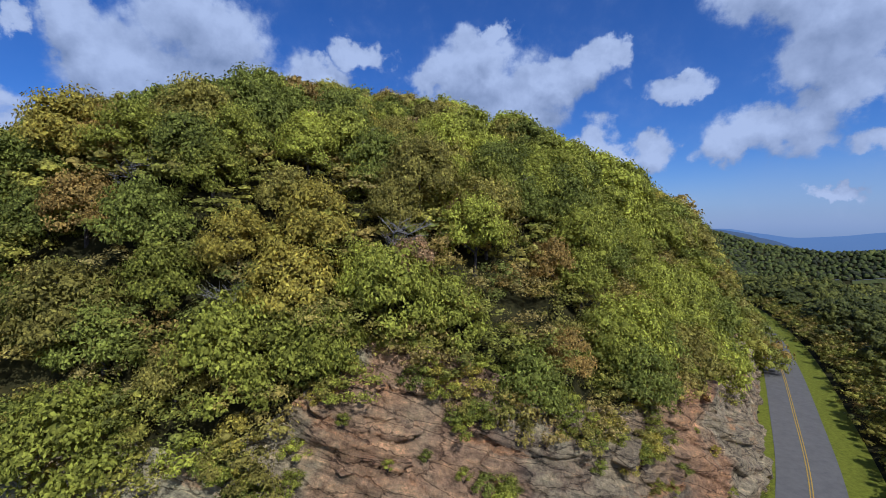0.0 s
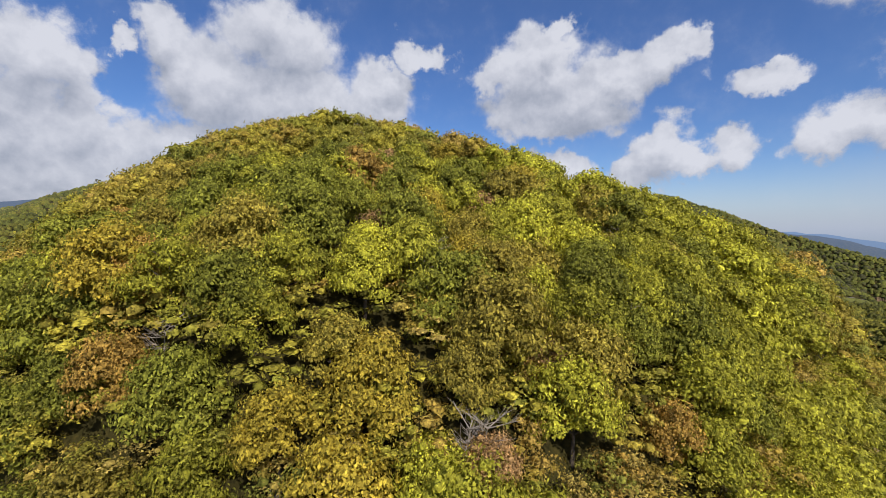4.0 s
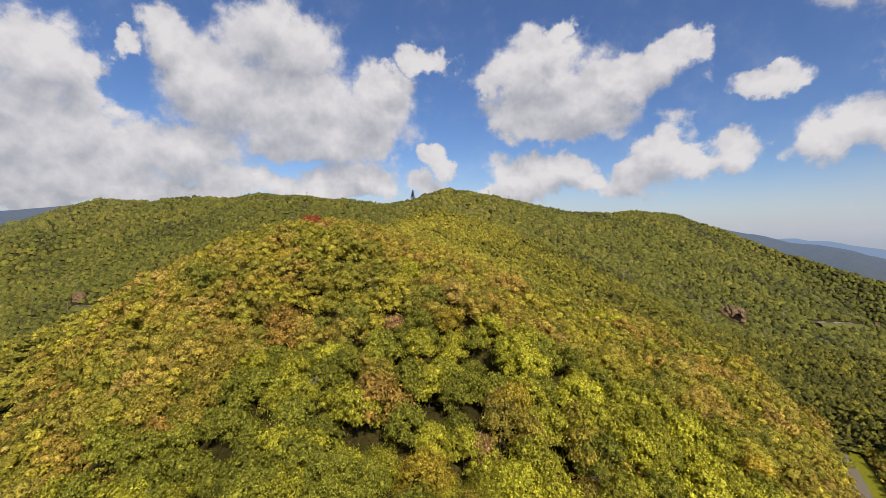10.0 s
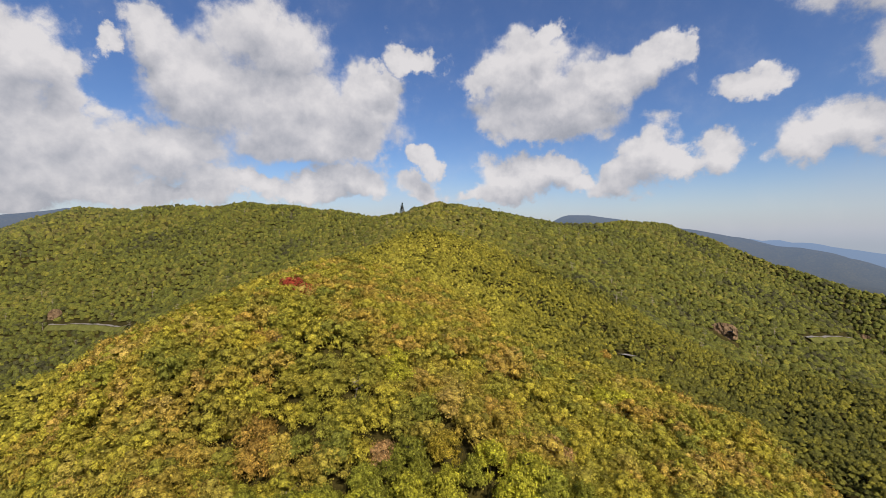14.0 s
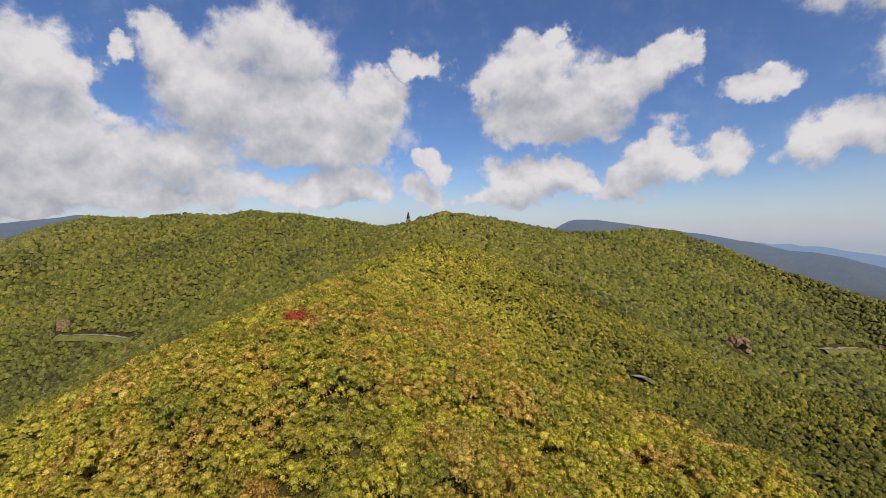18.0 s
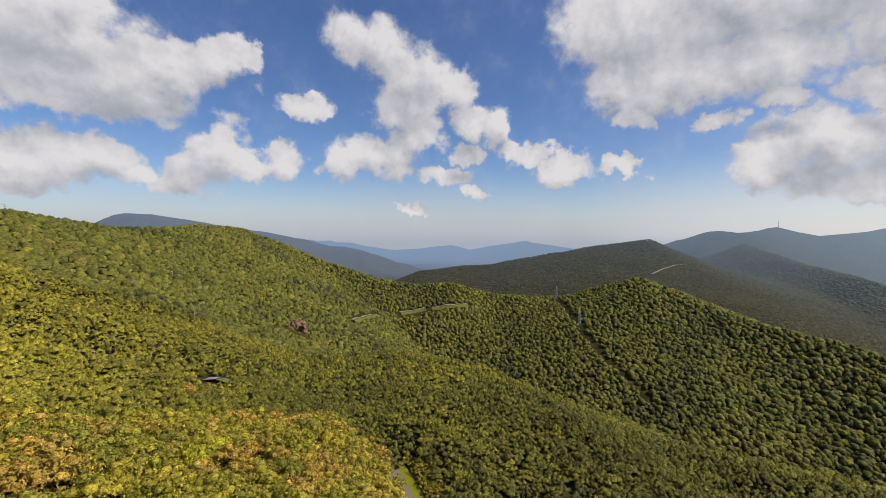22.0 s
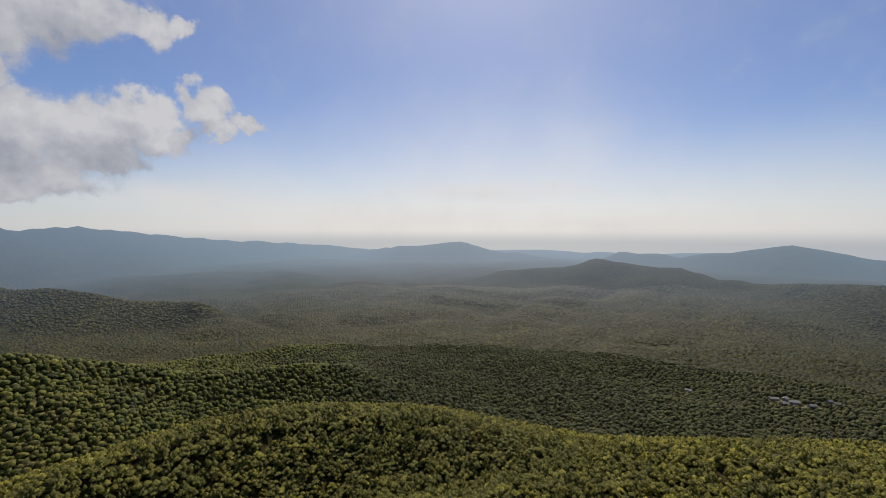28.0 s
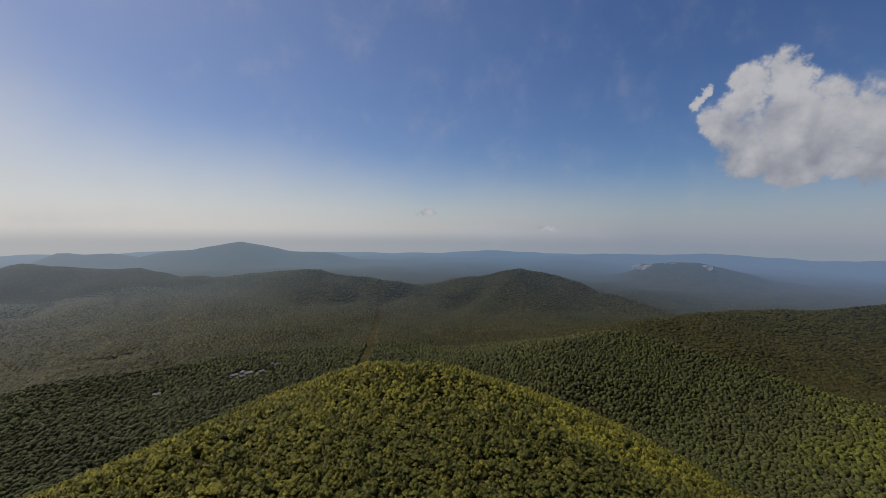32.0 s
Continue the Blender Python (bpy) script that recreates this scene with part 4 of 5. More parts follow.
def boulder_mesh(seed):
    """A broken slab of rock."""
    r = random.Random(seed)
    bm = bmesh.new()
    bmesh.ops.create_cube(bm, size=1)
    bmesh.ops.bevel(bm, geom=bm.edges[:], offset=0.12, segments=1, affect="EDGES")
    for v in bm.verts:
        v.co += Vector((r.uniform(-0.14, 0.14), r.uniform(-0.14, 0.14), r.uniform(-0.12, 0.12)))
    me = bpy.data.meshes.new("slab")
    bm.to_mesh(me)
    bm.free()
    me.materials.append(rock_mat)
    return me


slabs = [boulder_mesh(s) for s in range(6)]
for i in range(70):
    u, v = rng.randint(10, len(cliff_line) - 10), rng.randint(4, ROWS - 6)
    if top_d[u] - CUT_FOOT < 3:
        continue
    big = 0.7 + 1.5 * rng.rand() ** 2
    ob = part_mesh("slab", slabs[i % 6], cliff)
    yaw = math.degrees(math.atan2(tan[u, 1], tan[u, 0]))
    ob.matrix_world = Matrix.Translation(Vector(cv3[u, v]) + Vector((inward[u, 0], inward[u, 1], 0)) * 0.15 * big) @ pose(0, 0, 0, rng.uniform(-12, 12), rng.uniform(8, 26), yaw + rng.uniform(-15, 15)) @ Matrix.Diagonal((big * 1.5, big * 0.8, big * 0.5, 1))

# the jutting ledge under the bushes, with its dark hollow
for lx, ly, lz, ll, lw, lh, yaw in ((-6.6, 28.2, -10.6, 4.6, 2.6, 0.7, 6), (27.5, 42.9, -17.0, 4.0, 2.2, 0.8, 42)):
    ob = part_mesh("slab", slabs[int(ll) % 6], cliff)
    ob.matrix_world = pose(lx, ly, lz, 4, -7, yaw) @ Matrix.Diagonal((ll, lw, lh, 1))

# ---- trees of the knoll ----
def spray_crown(seed, clumps, leaves, leaf, flat=0.75, core=0.86, fat=1.0, plain_core=False, pointed=False):
    """A broadleaf crown about 1 in radius: rounded clumps of level leaf sprays on a domed form."""
    r = np.random.RandomState(seed)
    centres, radii_c = [], []
    for i in range(clumps):
        a, up = i * 2.399 + r.rand() * 0.5, (i + 0.5) / clumps
        out = math.sqrt(1 - (1 - up) ** 2) if i % 4 else 0.55 * r.rand()
        centres.append((math.cos(a) * out * (0.72 + 0.3 * r.rand()), math.sin(a) * out * (0.72 + 0.3 * r.rand()), (1 - up) * flat * (0.8 + 0.35 * r.rand()) - 0.45 * up * r.rand()))
        radii_c.append((0.26 + 0.14 * r.rand()) * fat)
    vs, fs = [], []
    for i in range(leaves):
        k = i % clumps
        d = r.randn(3)
        d /= np.linalg.norm(d)
        d[2] = d[2] * 0.55 + 0.15
        c = np.array(centres[k]) + d * radii_c[k] * (0.55 + 0.5 * r.rand())
        n = np.array((d[0] * 0.5 + c[0] * 0.8, d[1] * 0.5 + c[1] * 0.8, 0.38 + 0.45 * c[2])) + 0.45 * r.randn(3)
        n /= np.linalg.norm(n)
        u = np.array((d[0], d[1], -0.2)) + 0.6 * r.randn(3)
        u -= n * (u @ n)
        u /= np.linalg.norm(u)
        w = np.cross(n, u)
        s = leaf * (0.6 + 0.8 * r.rand())
        b = len(vs)
        if pointed:
            vs += [c - u * s, c + w * s * 0.55 + n * s * 0.12, c + u * s * 1.1, c - w * s * 0.55 + n * s * 0.12]
            fs += [(b, b + 1, b + 2), (b, b + 2, b + 3)]
            continue
        vs += [c - u * s, c + u * s * 0.75 + w * s * 0.75, c + u * s * 0.75 - w * s * 0.75]
        fs.append((b, b + 1, b + 2))
    vs, fs = [np.array(vs)], [np.array(fs)]
    base = len(vs[0])
    if core:
        # the dense leafy mass inside each clump
        top = ico1_f[np.mean(ico1_v[ico1_f][:, :, 2], 1) > -0.3]
        for c, rad in zip(centres, radii_c):
            if plain_core:
                kv, kf = knobs[int(r.randint(len(knobs)))]
                vs.append(kv * (rad * core * 1.1, rad * core * 1.1, rad * core * 0.9) + np.array(c))
                fs.append(kf + base)
                base += len(kv)
                continue
            lump = ico1_v * (0.8 + 0.4 * r.rand(len(ico1_v), 1)) * (rad * core, rad * core, rad * core * 0.62)
            vs.append(lump + np.array(c) + (0, 0, rad * 0.08))
            fs.append(top + base)
            base += len(lump)
    return np.concatenate(vs), np.concatenate(fs)


def limb(bm, p, q, r0, r1, sides=6):
    """A tapered limb from p to q."""
    p, q = Vector(p), Vector(q)
    turn = (q - p).to_track_quat("Z", "Y")
    rings = []
    for at, rad in ((p, r0), (q, r1)):
        rings.append([bm.verts.new(at + turn @ Vector((math.cos(k * 2 * math.pi / sides) * rad, math.sin(k * 2 * math.pi / sides) * rad, 0))) for k in range(sides)])
    for k in range(sides):
        n = (k + 1) % sides
        bm.faces.new((rings[0][k], rings[0][n], rings[1][n], rings[1][k]))
    bm.faces.new(rings[1])


def trunk_mesh(name, seed, tall, spread, mat):
    """A bent trunk and its main limbs."""
    r = random.Random(seed)
    bm = bmesh.new()
    p = (0, 0, -0.8)
    lean = (r.uniform(-0.4, 0.4), r.uniform(-0.4, 0.4))
    steps = 4
    for i in range(steps):
        q = (p[0] + lean[0] / steps + r.uniform(-0.1, 0.1), p[1] + lean[1] / steps + r.uniform(-0.1, 0.1), p[2] + (tall + 0.8) / steps)
        limb(bm, p, q, 0.2 - 0.04 * i, 0.2 - 0.04 * (i + 1), 7)
        if i:
            for k in range(2):
                a = r.uniform(0, 6.28)
                far = spread * r.uniform(0.5, 0.85)
                limb(bm, q, (q[0] + math.cos(a) * far, q[1] + math.sin(a) * far, q[2] + far * r.uniform(0.25, 0.7)), 0.08, 0.02, 5)
        p = q
    me = bpy.data.meshes.new(name)
    bm.to_mesh(me)
    bm.free()
    me.materials.append(mat)
    return me


def leaf_material(name, colour, vary=0.22):
    lo, hi = tuple(c * (1 - vary) for c in colour), tuple(c * (1 + vary) for c in colour)
    return foliage(name, [(0.0, lo), (0.5, colour), (1.0, hi)], grain=0.8)


KINDS = {
    "green": ("green broadleaf tree with dense leafy crown on the knoll", leaf_material("green_leaves", (0.335, 0.31, 0.025))),
    "deep": ("dark green broadleaf tree with layered sprays of leaves", leaf_material("deep_green_leaves", (0.24, 0.236, 0.024))),
    "bright": ("bright yellow-green maple with fresh leaves on the knoll", leaf_material("bright_leaves", (0.44, 0.408, 0.031))),
    "yellow": ("yellowing broadleaf tree in early autumn leaf", leaf_material("yellow_leaves", (0.456, 0.343, 0.033))),
    "brown": ("tree with olive and russet-brown autumn leaves", leaf_material("russet_leaves", (0.335, 0.264, 0.034))),
    "orange": ("orange-brown autumn tree with a wide low crown", leaf_material("orange_leaves", (0.415, 0.257, 0.046))),
    "pink": ("small tree with faded salmon-pink autumn leaves", leaf_material("salmon_leaves", (0.45, 0.27, 0.10))),
    "red": ("red-leaved autumn tree on the ridge crest", leaf_material("red_leaves", (0.315, 0.055, 0.025))),
}
crown_cache = {}
trunk_shapes = [trunk_mesh("trunk", s, 3.6, 1.9, bark) for s in range(4)]
crown_shapes = [spray_crown(s, 34, 2300, 0.058, 0.75, 0.46, 1.08) for s in range(4)] + [spray_crown(s, 48, 6600, 0.037, 0.75, 0.36, 1.0, False, True) for s in range(4, 8)]


def place_tree(kind, x, y, crown_r, tall, shape, turn):
    """One tree as a thing with its trunk and crown."""
    label, mat = KINDS[kind]
    key = (kind, shape)
    if key not in crown_cache:
        v, f = crown_shapes[shape]
        me = mesh_from("crown", v, f, mat, True)
        set_tint(me, np.full(len(v), shape * 0.2))
        crown_cache[key] = me
    top = tagged(new("tree"), label, "tree", "trees on the knoll")
    z = float(height(np.array([x]), np.array([y]))[0])
    top.matrix_world = pose(x, y, z, 0, 0, turn)
    t = part_mesh("trunk", trunk_shapes[shape % 4], top)
    t.scale = (1, 1, tall / 4.4)
    c = part_mesh("crown", crown_cache[key], top)
    c.location, c.scale = (0, 0, tall - crown_r * 0.95), (crown_r, crown_r, crown_r * 1.3)
    return top


# those that stand out by their colour
STANDOUT = [
    ("bright", 3, 37, 3.0, 6.5), ("bright", -25, 108, 3.4, 6.0), ("bright", 31, 74, 3.0, 6.0), ("bright", -13, 41, 2.8, 5.5), ("yellow", -11, 36, 3.6, 6.0), ("yellow", -66, 118, 3.8, 6.5), ("yellow", -85, 150, 3.5, 7.0),
    ("orange", -21, 66, 5.2, 5.5), ("orange", -50, 93, 4.2, 6.0), ("pink", -14.5, 49, 2.3, 5.0), ("pink", 9, 105, 2.6, 5.0), ("pink", -4, 62, 2.4, 5.0), ("red", -73, 153, 6.3, 8.3), ("orange", -30, 39, 3.0, 5.5),
    ("orange", 11, 41, 2.4, 4.8), ("brown", -4, 36.5, 2.6, 5.0), ("red", -66, 196, 3.2, 6.0), ("deep", -6, 44, 4.2, 6.5), ("deep", -20, 45, 4.4, 7.0), ("deep", -38, 42, 4.2, 7.0),
    ("brown", -52, 70, 4.0, 6.5), ("brown", -58, 98, 4.2, 6.0), ("orange", -57, 63, 3.4, 5.5), ("brown", -84, 122, 4.0, 6.0), ("pink", 38, 89, 2.6, 5.0), ("pink", -24, 90, 3.2, 4.5),
    ("pink", 11, 103, 3.0, 4.8), ("pink", -1.6, 72, 2.4, 4.5), ("brown", 56, 92, 3.6, 6.5), ("bright", -28, 115, 3.6, 7.0), ("bright", 28, 140, 4.0, 7.0), ("bright", -93, 98, 3.8, 7.0),
    ("orange", 10.3, 34, 2.2, 4.2), ("pink", -2.4, 33, 1.8, 4.4), ("orange", -28, 33, 2.8, 5.0), ("brown", -13.7, 37, 2.4, 5.0), ("yellow", -16, 33, 2.8, 5.2), ("brown", -18, 27.5, 2.2, 4.0),
    ("bright", 44, 71, 2.8, 5.5), ("pink", 2.2, 41, 2.0, 4.8), ("brown", -77, 224, 4.0, 7.0), ("orange", -68, 124, 3.4, 5.0), ("pink", -44, 149, 3.0, 4.6), ("orange", -54, 97, 4.4, 5.0),
    ("brown", -124, 141, 4.0, 6.5), ("bright", 36, 145, 3.8, 6.5), ("pink", 3, 139, 3.0, 4.6), ("orange", 56, 240, 3.6, 6.0), ("green", -20.5, 31, 2.8, 4.6), ("green", -23.4, 63, 3.4, 6.0), ("deep", -15.3, 62.5, 3.2, 6.0), ("red", -80, 219, 3.0, 6.5), ("yellow", -98, 149, 3.4, 8.0),
]
placed = []
for i, (kind, x, y, cr, tall) in enumerate(STANDOUT):
    place_tree(kind, x, y, cr, tall, i % 4 + (4 if math.hypot(x, y) < 52 else 0), i * 77.0)
    placed.append((x, y, cr))
grid = np.stack(np.meshgrid(np.arange(-150, 128, 4.9), np.arange(22, 270, 4.9)), -1).reshape(-1, 2)
grid = grid + (rng.rand(len(grid), 2) - 0.5) * 3.4
brink_grid = np.stack(np.meshgrid(np.arange(-64, 64, 4.1), np.arange(24, 96, 4.1)), -1).reshape(-1, 2)
brink_grid = brink_grid + (rng.rand(len(brink_grid), 2) - 0.5) * 2.8
on_face = lambda p: (line_distance(p[:, 0], p[:, 1], ROAD_LINE)[0] < 38) & (np.abs(p[:, 0]) < 62) & (p[:, 1] < 94)
grid = np.concatenate([grid[~on_face(grid)], brink_grid[on_face(brink_grid)]])
grid = grid[on_knoll(grid) & clear_of_road(grid)]
grid = grid[[all((x - a) ** 2 + (y - b) ** 2 > (0.55 * c + 1.0) ** 2 for a, b, c in placed) for x, y in grid]]
away = np.hypot(grid[:, 0], grid[:, 1] - 4)
grid = grid[np.argsort(away)]
near_trees, more_trees = grid[:300], grid[300:]
more_trees = more_trees[in_sight(more_trees[:, 0], more_trees[:, 1], height(more_trees[:, 0], more_trees[:, 1]) + 8)]
mix_of = ["green"] * 10 + ["deep"] * 5 + ["bright"] * 4 + ["yellow"] + ["brown"] * 2
for i, (x, y) in enumerate(near_trees):
    kind = mix_of[rng.randint(len(mix_of))]
    # more dark green in the west: deeper leaves, and shade put into their colour
    if x < -20 and kind in ("bright", "green", "yellow") and rng.rand() < 0.55:
        kind = "deep"
    cr = 2.6 + 1.5 * rng.rand()
    by_lip = line_distance(np.array([x]), np.array([y]), ROAD_LINE)[0][0] < 17
    place_tree(kind, float(x), float(y), cr, cr * (1.0 if by_lip else 1.15) + (0.3 if by_lip else 0.6) + (1.6 if by_lip else 3.2) * rng.rand(), int(rng.randint(4)) + (4 if i < 85 else 0), float(rng.rand() * 360))
def wood_of(p, shapes, size, seed_label):
    n = len(p)
    z = height(p[:, 0], p[:, 1])
    west = np.clip((-p[:, 0] - 55) / 40, 0, 1)
    wide = size * (0.8 + 0.4 * rng.rand(n)) * (1 + 0.15 * west)
    clumped = (0.5 * rng.rand(n) + 1.3 * value_noise(p[:, 0] * 0.07 + 40, p[:, 1] * 0.07)) % 1.0
    tagged(many("wood", shapes, p, z + 1.4 + 2.4 * rng.rand(n) + 1.6 * west, wide, wide * (1.02 + 0.2 * rng.rand(n)), clumped, leaf_near, True), seed_label, "trees", kind="stuff")


off = np.hypot(more_trees[:, 0] - HUB[0], more_trees[:, 1] - HUB[1])
wood_of(more_trees[off < 95], [spray_crown(s, 16, 900, 0.058, 0.75, 0.5, 1.5) for s in range(60, 68)], 3.7, "mixed green and yellowing woods on the knoll's flanks")
back_trees = more_trees[off >= 95]
back_trees = back_trees[rng.rand(len(back_trees)) < 0.9]
back_off = np.hypot(back_trees[:, 0] - HUB[0], back_trees[:, 1] - HUB[1])
wood_of(back_trees[back_off < 150], [spray_crown(s, 12, 440, 0.078, 0.75, 0.52, 1.5) for s in range(70, 78)], 4.1, "mixed green and russet woods on the upper slopes")
wood_of(back_trees[back_off >= 150], [spray_crown(s, 10, 250, 0.094, 0.75, 0.55, 1.5) for s in range(70, 78)], 4.2, "mixed green and yellowing woods along the ridge crest")

def steep_of(p):
    """How steeply the ground falls at plan points."""
    gx_ = (height(p[:, 0] + 1, p[:, 1]) - height(p[:, 0] - 1, p[:, 1])) / 2
    gy_ = (height(p[:, 0], p[:, 1] + 1) - height(p[:, 0], p[:, 1] - 1)) / 2
    return np.clip(np.hypot(gx_, gy_), 0, 2.2)


low_grid = np.stack(np.meshgrid(np.arange(-66, 50, 2.15), np.arange(24, 68, 2.15)), -1).reshape(-1, 2)
low_grid = low_grid + (rng.rand(len(low_grid), 2) - 0.5) * 1.9
low_grid = low_grid[line_distance(low_grid[:, 0], low_grid[:, 1], ROAD_LINE)[0] < 36]
low_grid = low_grid[on_knoll(low_grid) & clear_of_road(low_grid, 7.8, 10.8)]
bank = np.stack(np.meshgrid(np.arange(-30, 125, 2.2), np.arange(-10, 165, 2.2)), -1).reshape(-1, 2)
bank = bank + (rng.rand(len(bank), 2) - 0.5) * 1.7
bank_d, bank_side = line_distance(bank[:, 0], bank[:, 1], ROAD_LINE)
bank = bank[(bank_side > 0) & (bank_d > 8.0) & (bank_d < 15.5) & (bank[:, 0] > 15)]
low_grid = np.concatenate([low_grid, bank])
by_face = (line_distance(low_grid[:, 0], low_grid[:, 1], ROAD_LINE)[0] < 18.5) & (low_grid[:, 0] < 40)
for at, shapes in ((low_grid[by_face], [spray_crown(s, 9, 760, 0.043, 0.75, 0.34, 1.2) for s in range(80, 88)]), (low_grid[~by_face], [spray_crown(s, 7, 190, 0.07, 0.75, 0.5, 1.3) for s in range(80, 88)])):
    n = len(at)
    z = height(at[:, 0], at[:, 1])
    tagged(many("undergrowth", shapes, at, z + 0.9 + 0.75 * steep_of(at), 1.9 + 0.8 * rng.rand(n), 1.4 + 1.2 * rng.rand(n), rng.rand(n), leaf_near, True), "low green and russet shrubs under the knoll's trees", "shrubs", kind="stuff")

# ---- woods further off ----
forest("forest", "dense green broadleaf forest below the road", 60, 150, 5.0, [spray_crown(s, 9, 170, 0.09, 0.75, 0.7, 1.2) for s in range(10)], 3.5, 4.3, leaf_mid, True, a0=-85.0, lift=0.5)
forest("forest", "dense green broadleaf forest behind the overlook", 14, 150, 6.0, [spray_crown(s, 4, 20, 0.15, 0.75, 1.1, 1.2) for s in range(40, 46)], 4.2, 4.6, leaf_mid, True, a1=-85.0, lift=0.5)
forest("forest", "dense green broadleaf forest on the slopes round the knoll", 148, 265, 5.3, [spray_crown(s, 9, 54, 0.12, 0.75, 0.88, 1.05, True) for s in range(10)], 3.8, 4.2, leaf_mid, True, lift=0.5)
forest("forest", "dense green broadleaf forest on the spurs", 262, 470, 5.6, [spray_crown(s, 5, 18, 0.17, 0.75, 1.0, 1.25, True) for s in range(20, 30)], 3.5, 4.5, leaf_mid, True, lift=0.5)
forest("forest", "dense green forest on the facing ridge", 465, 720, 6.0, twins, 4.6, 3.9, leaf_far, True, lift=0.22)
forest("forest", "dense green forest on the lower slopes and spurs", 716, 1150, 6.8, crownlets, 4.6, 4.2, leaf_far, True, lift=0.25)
forest("forest", "far valley forest, darkened and under painted haze", 1140, 2300, 9.6, knobs, 6.2, 3.9, valley_leaf_shaded, True, a1=27.0)
forest("forest", "dense green forest on the long ridge to the west", 1140, 1760, 9.5, crownlets, 6.2, 6.2, leaf_back, True, a0=26.0)

# ---- shrubs on the rock ledges ----
shrub_shapes = [spray_crown(s, 11, 1500, 0.055, 0.75, 0.34, 1.1, False, True) for s in range(120, 124)]
# bushes that cling to the face, in clumps: where along the cut, how high up it, how many, how wide
CLUMPS = [(-20, 0.97, 6, 1.3), (-14, 0.93, 8, 1.4), (-10.5, 0.78, 8, 1.5), (-6, 0.99, 6, 1.3), (-1, 0.97, 6, 1.3), (3.5, 0.84, 8, 1.3), (4.2, 0.66, 6, 1.1), (9, 0.93, 7, 1.4), (13, 0.9, 7, 1.3), (17, 0.8, 8, 1.3), (19.5, 0.62, 5, 1.0), (22, 0.95, 6, 1.4), (18, 0.4, 4, 0.9), (25, 0.3, 5, 1.0), (29, 0.1, 6, 0.9), (33, 0.06, 6, 0.9), (36, 0.06, 6, 0.8), (30, 0.98, 6, 1.4), (37, 0.95, 6, 1.4), (12, 0.5, 3, 0.7), (-3, 0.7, 2, 0.5), (7, 0.3, 3, 0.6)]
spots = []
for cx_, up_, many_, wide_ in CLUMPS:
    for k in range(many_):
        u = int(np.argmin(np.abs(cliff_line[:, 0] + inward[:, 0] * 7 - cx_ - rng.randn() * 1.3)))
        spots.append((u, int((ROWS - 1) * min(0.985, max(0.02, up_ + 0.05 * rng.randn()))), wide_ * (0.55 + 0.7 * rng.rand())))
for k in range(34):
    spots.append((int(rng.randint(12, len(cliff_line) - 12)), int(ROWS * min(0.97, 0.1 + 0.87 * rng.rand() ** 0.6)), 0.35 + 0.5 * rng.rand()))
for i, (u, v, size) in enumerate(spots):
    if top_d[u] - CUT_FOOT < 2.0:
        continue
    kind = ["green", "deep", "green", "brown", "bright", "deep", "yellow"][i % 7]
    sv_, sf_ = shrub_shapes[i % 4]
    key = (kind, "shrub", i % 4)
    if key not in crown_cache:
        crown_cache[key] = mesh_from("leaves", sv_, sf_, KINDS[kind][1], True)
        set_tint(crown_cache[key], np.full(len(sv_), 0.1))
    bush = tagged(new("shrub"), "small leafy shrub rooted in the rock face", "shrub", "shrubs on the cliff")
    bush.matrix_world = Matrix.Translation(Vector(cv3[u, v])) @ pose(0, 0, 0, 0, 0, rng.rand() * 360)
    leaves = part_mesh("foliage", crown_cache[key], bush)
    leaves.location, leaves.scale = (0, 0, 0.35 * size), (size, size, size)
    bm = bmesh.new()
    for k in range(4):
        limb(bm, (0, 0, -0.3), (math.cos(k * 1.6) * 0.5 * size, math.sin(k * 1.6) * 0.5 * size, 0.6 * size), 0.03, 0.01, 5)
    part("stem", bm, bark, bush)


# ---- bare grey snags among the crowns ----
def snag_mesh(seed, tall, spread, stout=0.1, twigs=7):
    """A dead tree: a bent trunk that forks early into many fine bare branches."""
    r = random.Random(seed)
    bm = bmesh.new()
    p = (0, 0, -0.5)
    for i in range(5):
        q = (p[0] + r.uniform(-0.35, 0.35), p[1] + r.uniform(-0.35, 0.35), p[2] + tall / 5)
        limb(bm, p, q, stout * (1 - 0.17 * i), stout * (1 - 0.17 * (i + 1)), 6)
        for k in range(4 if i > 1 else 0):
            a, far = r.uniform(0, 6.28), spread * r.uniform(0.4, 1.0)
            e = (q[0] + math.cos(a) * far, q[1] + math.sin(a) * far, q[2] + far * r.uniform(0.3, 1.0) - 0.1 * i)
            limb(bm, q, e, stout * 0.4, stout * 0.16, 5)
            for m in range(twigs):
                t = r.uniform(0.25, 1.0)
                s0 = tuple(q[j] + (e[j] - q[j]) * t for j in range(3))
                b, f2 = a + r.uniform(-1.3, 1.3), spread * r.uniform(0.2, 0.5)
                limb(bm, s0, (s0[0] + math.cos(b) * f2, s0[1] + math.sin(b) * f2, s0[2] + f2 * r.uniform(0.0, 1.2)), stout * 0.18, stout * 0.07, 3)
        p = q
    me = bpy.data.meshes.new("branches")
    bm.to_mesh(me)
    bm.free()
    me.materials.append(dead_wood)
    return me


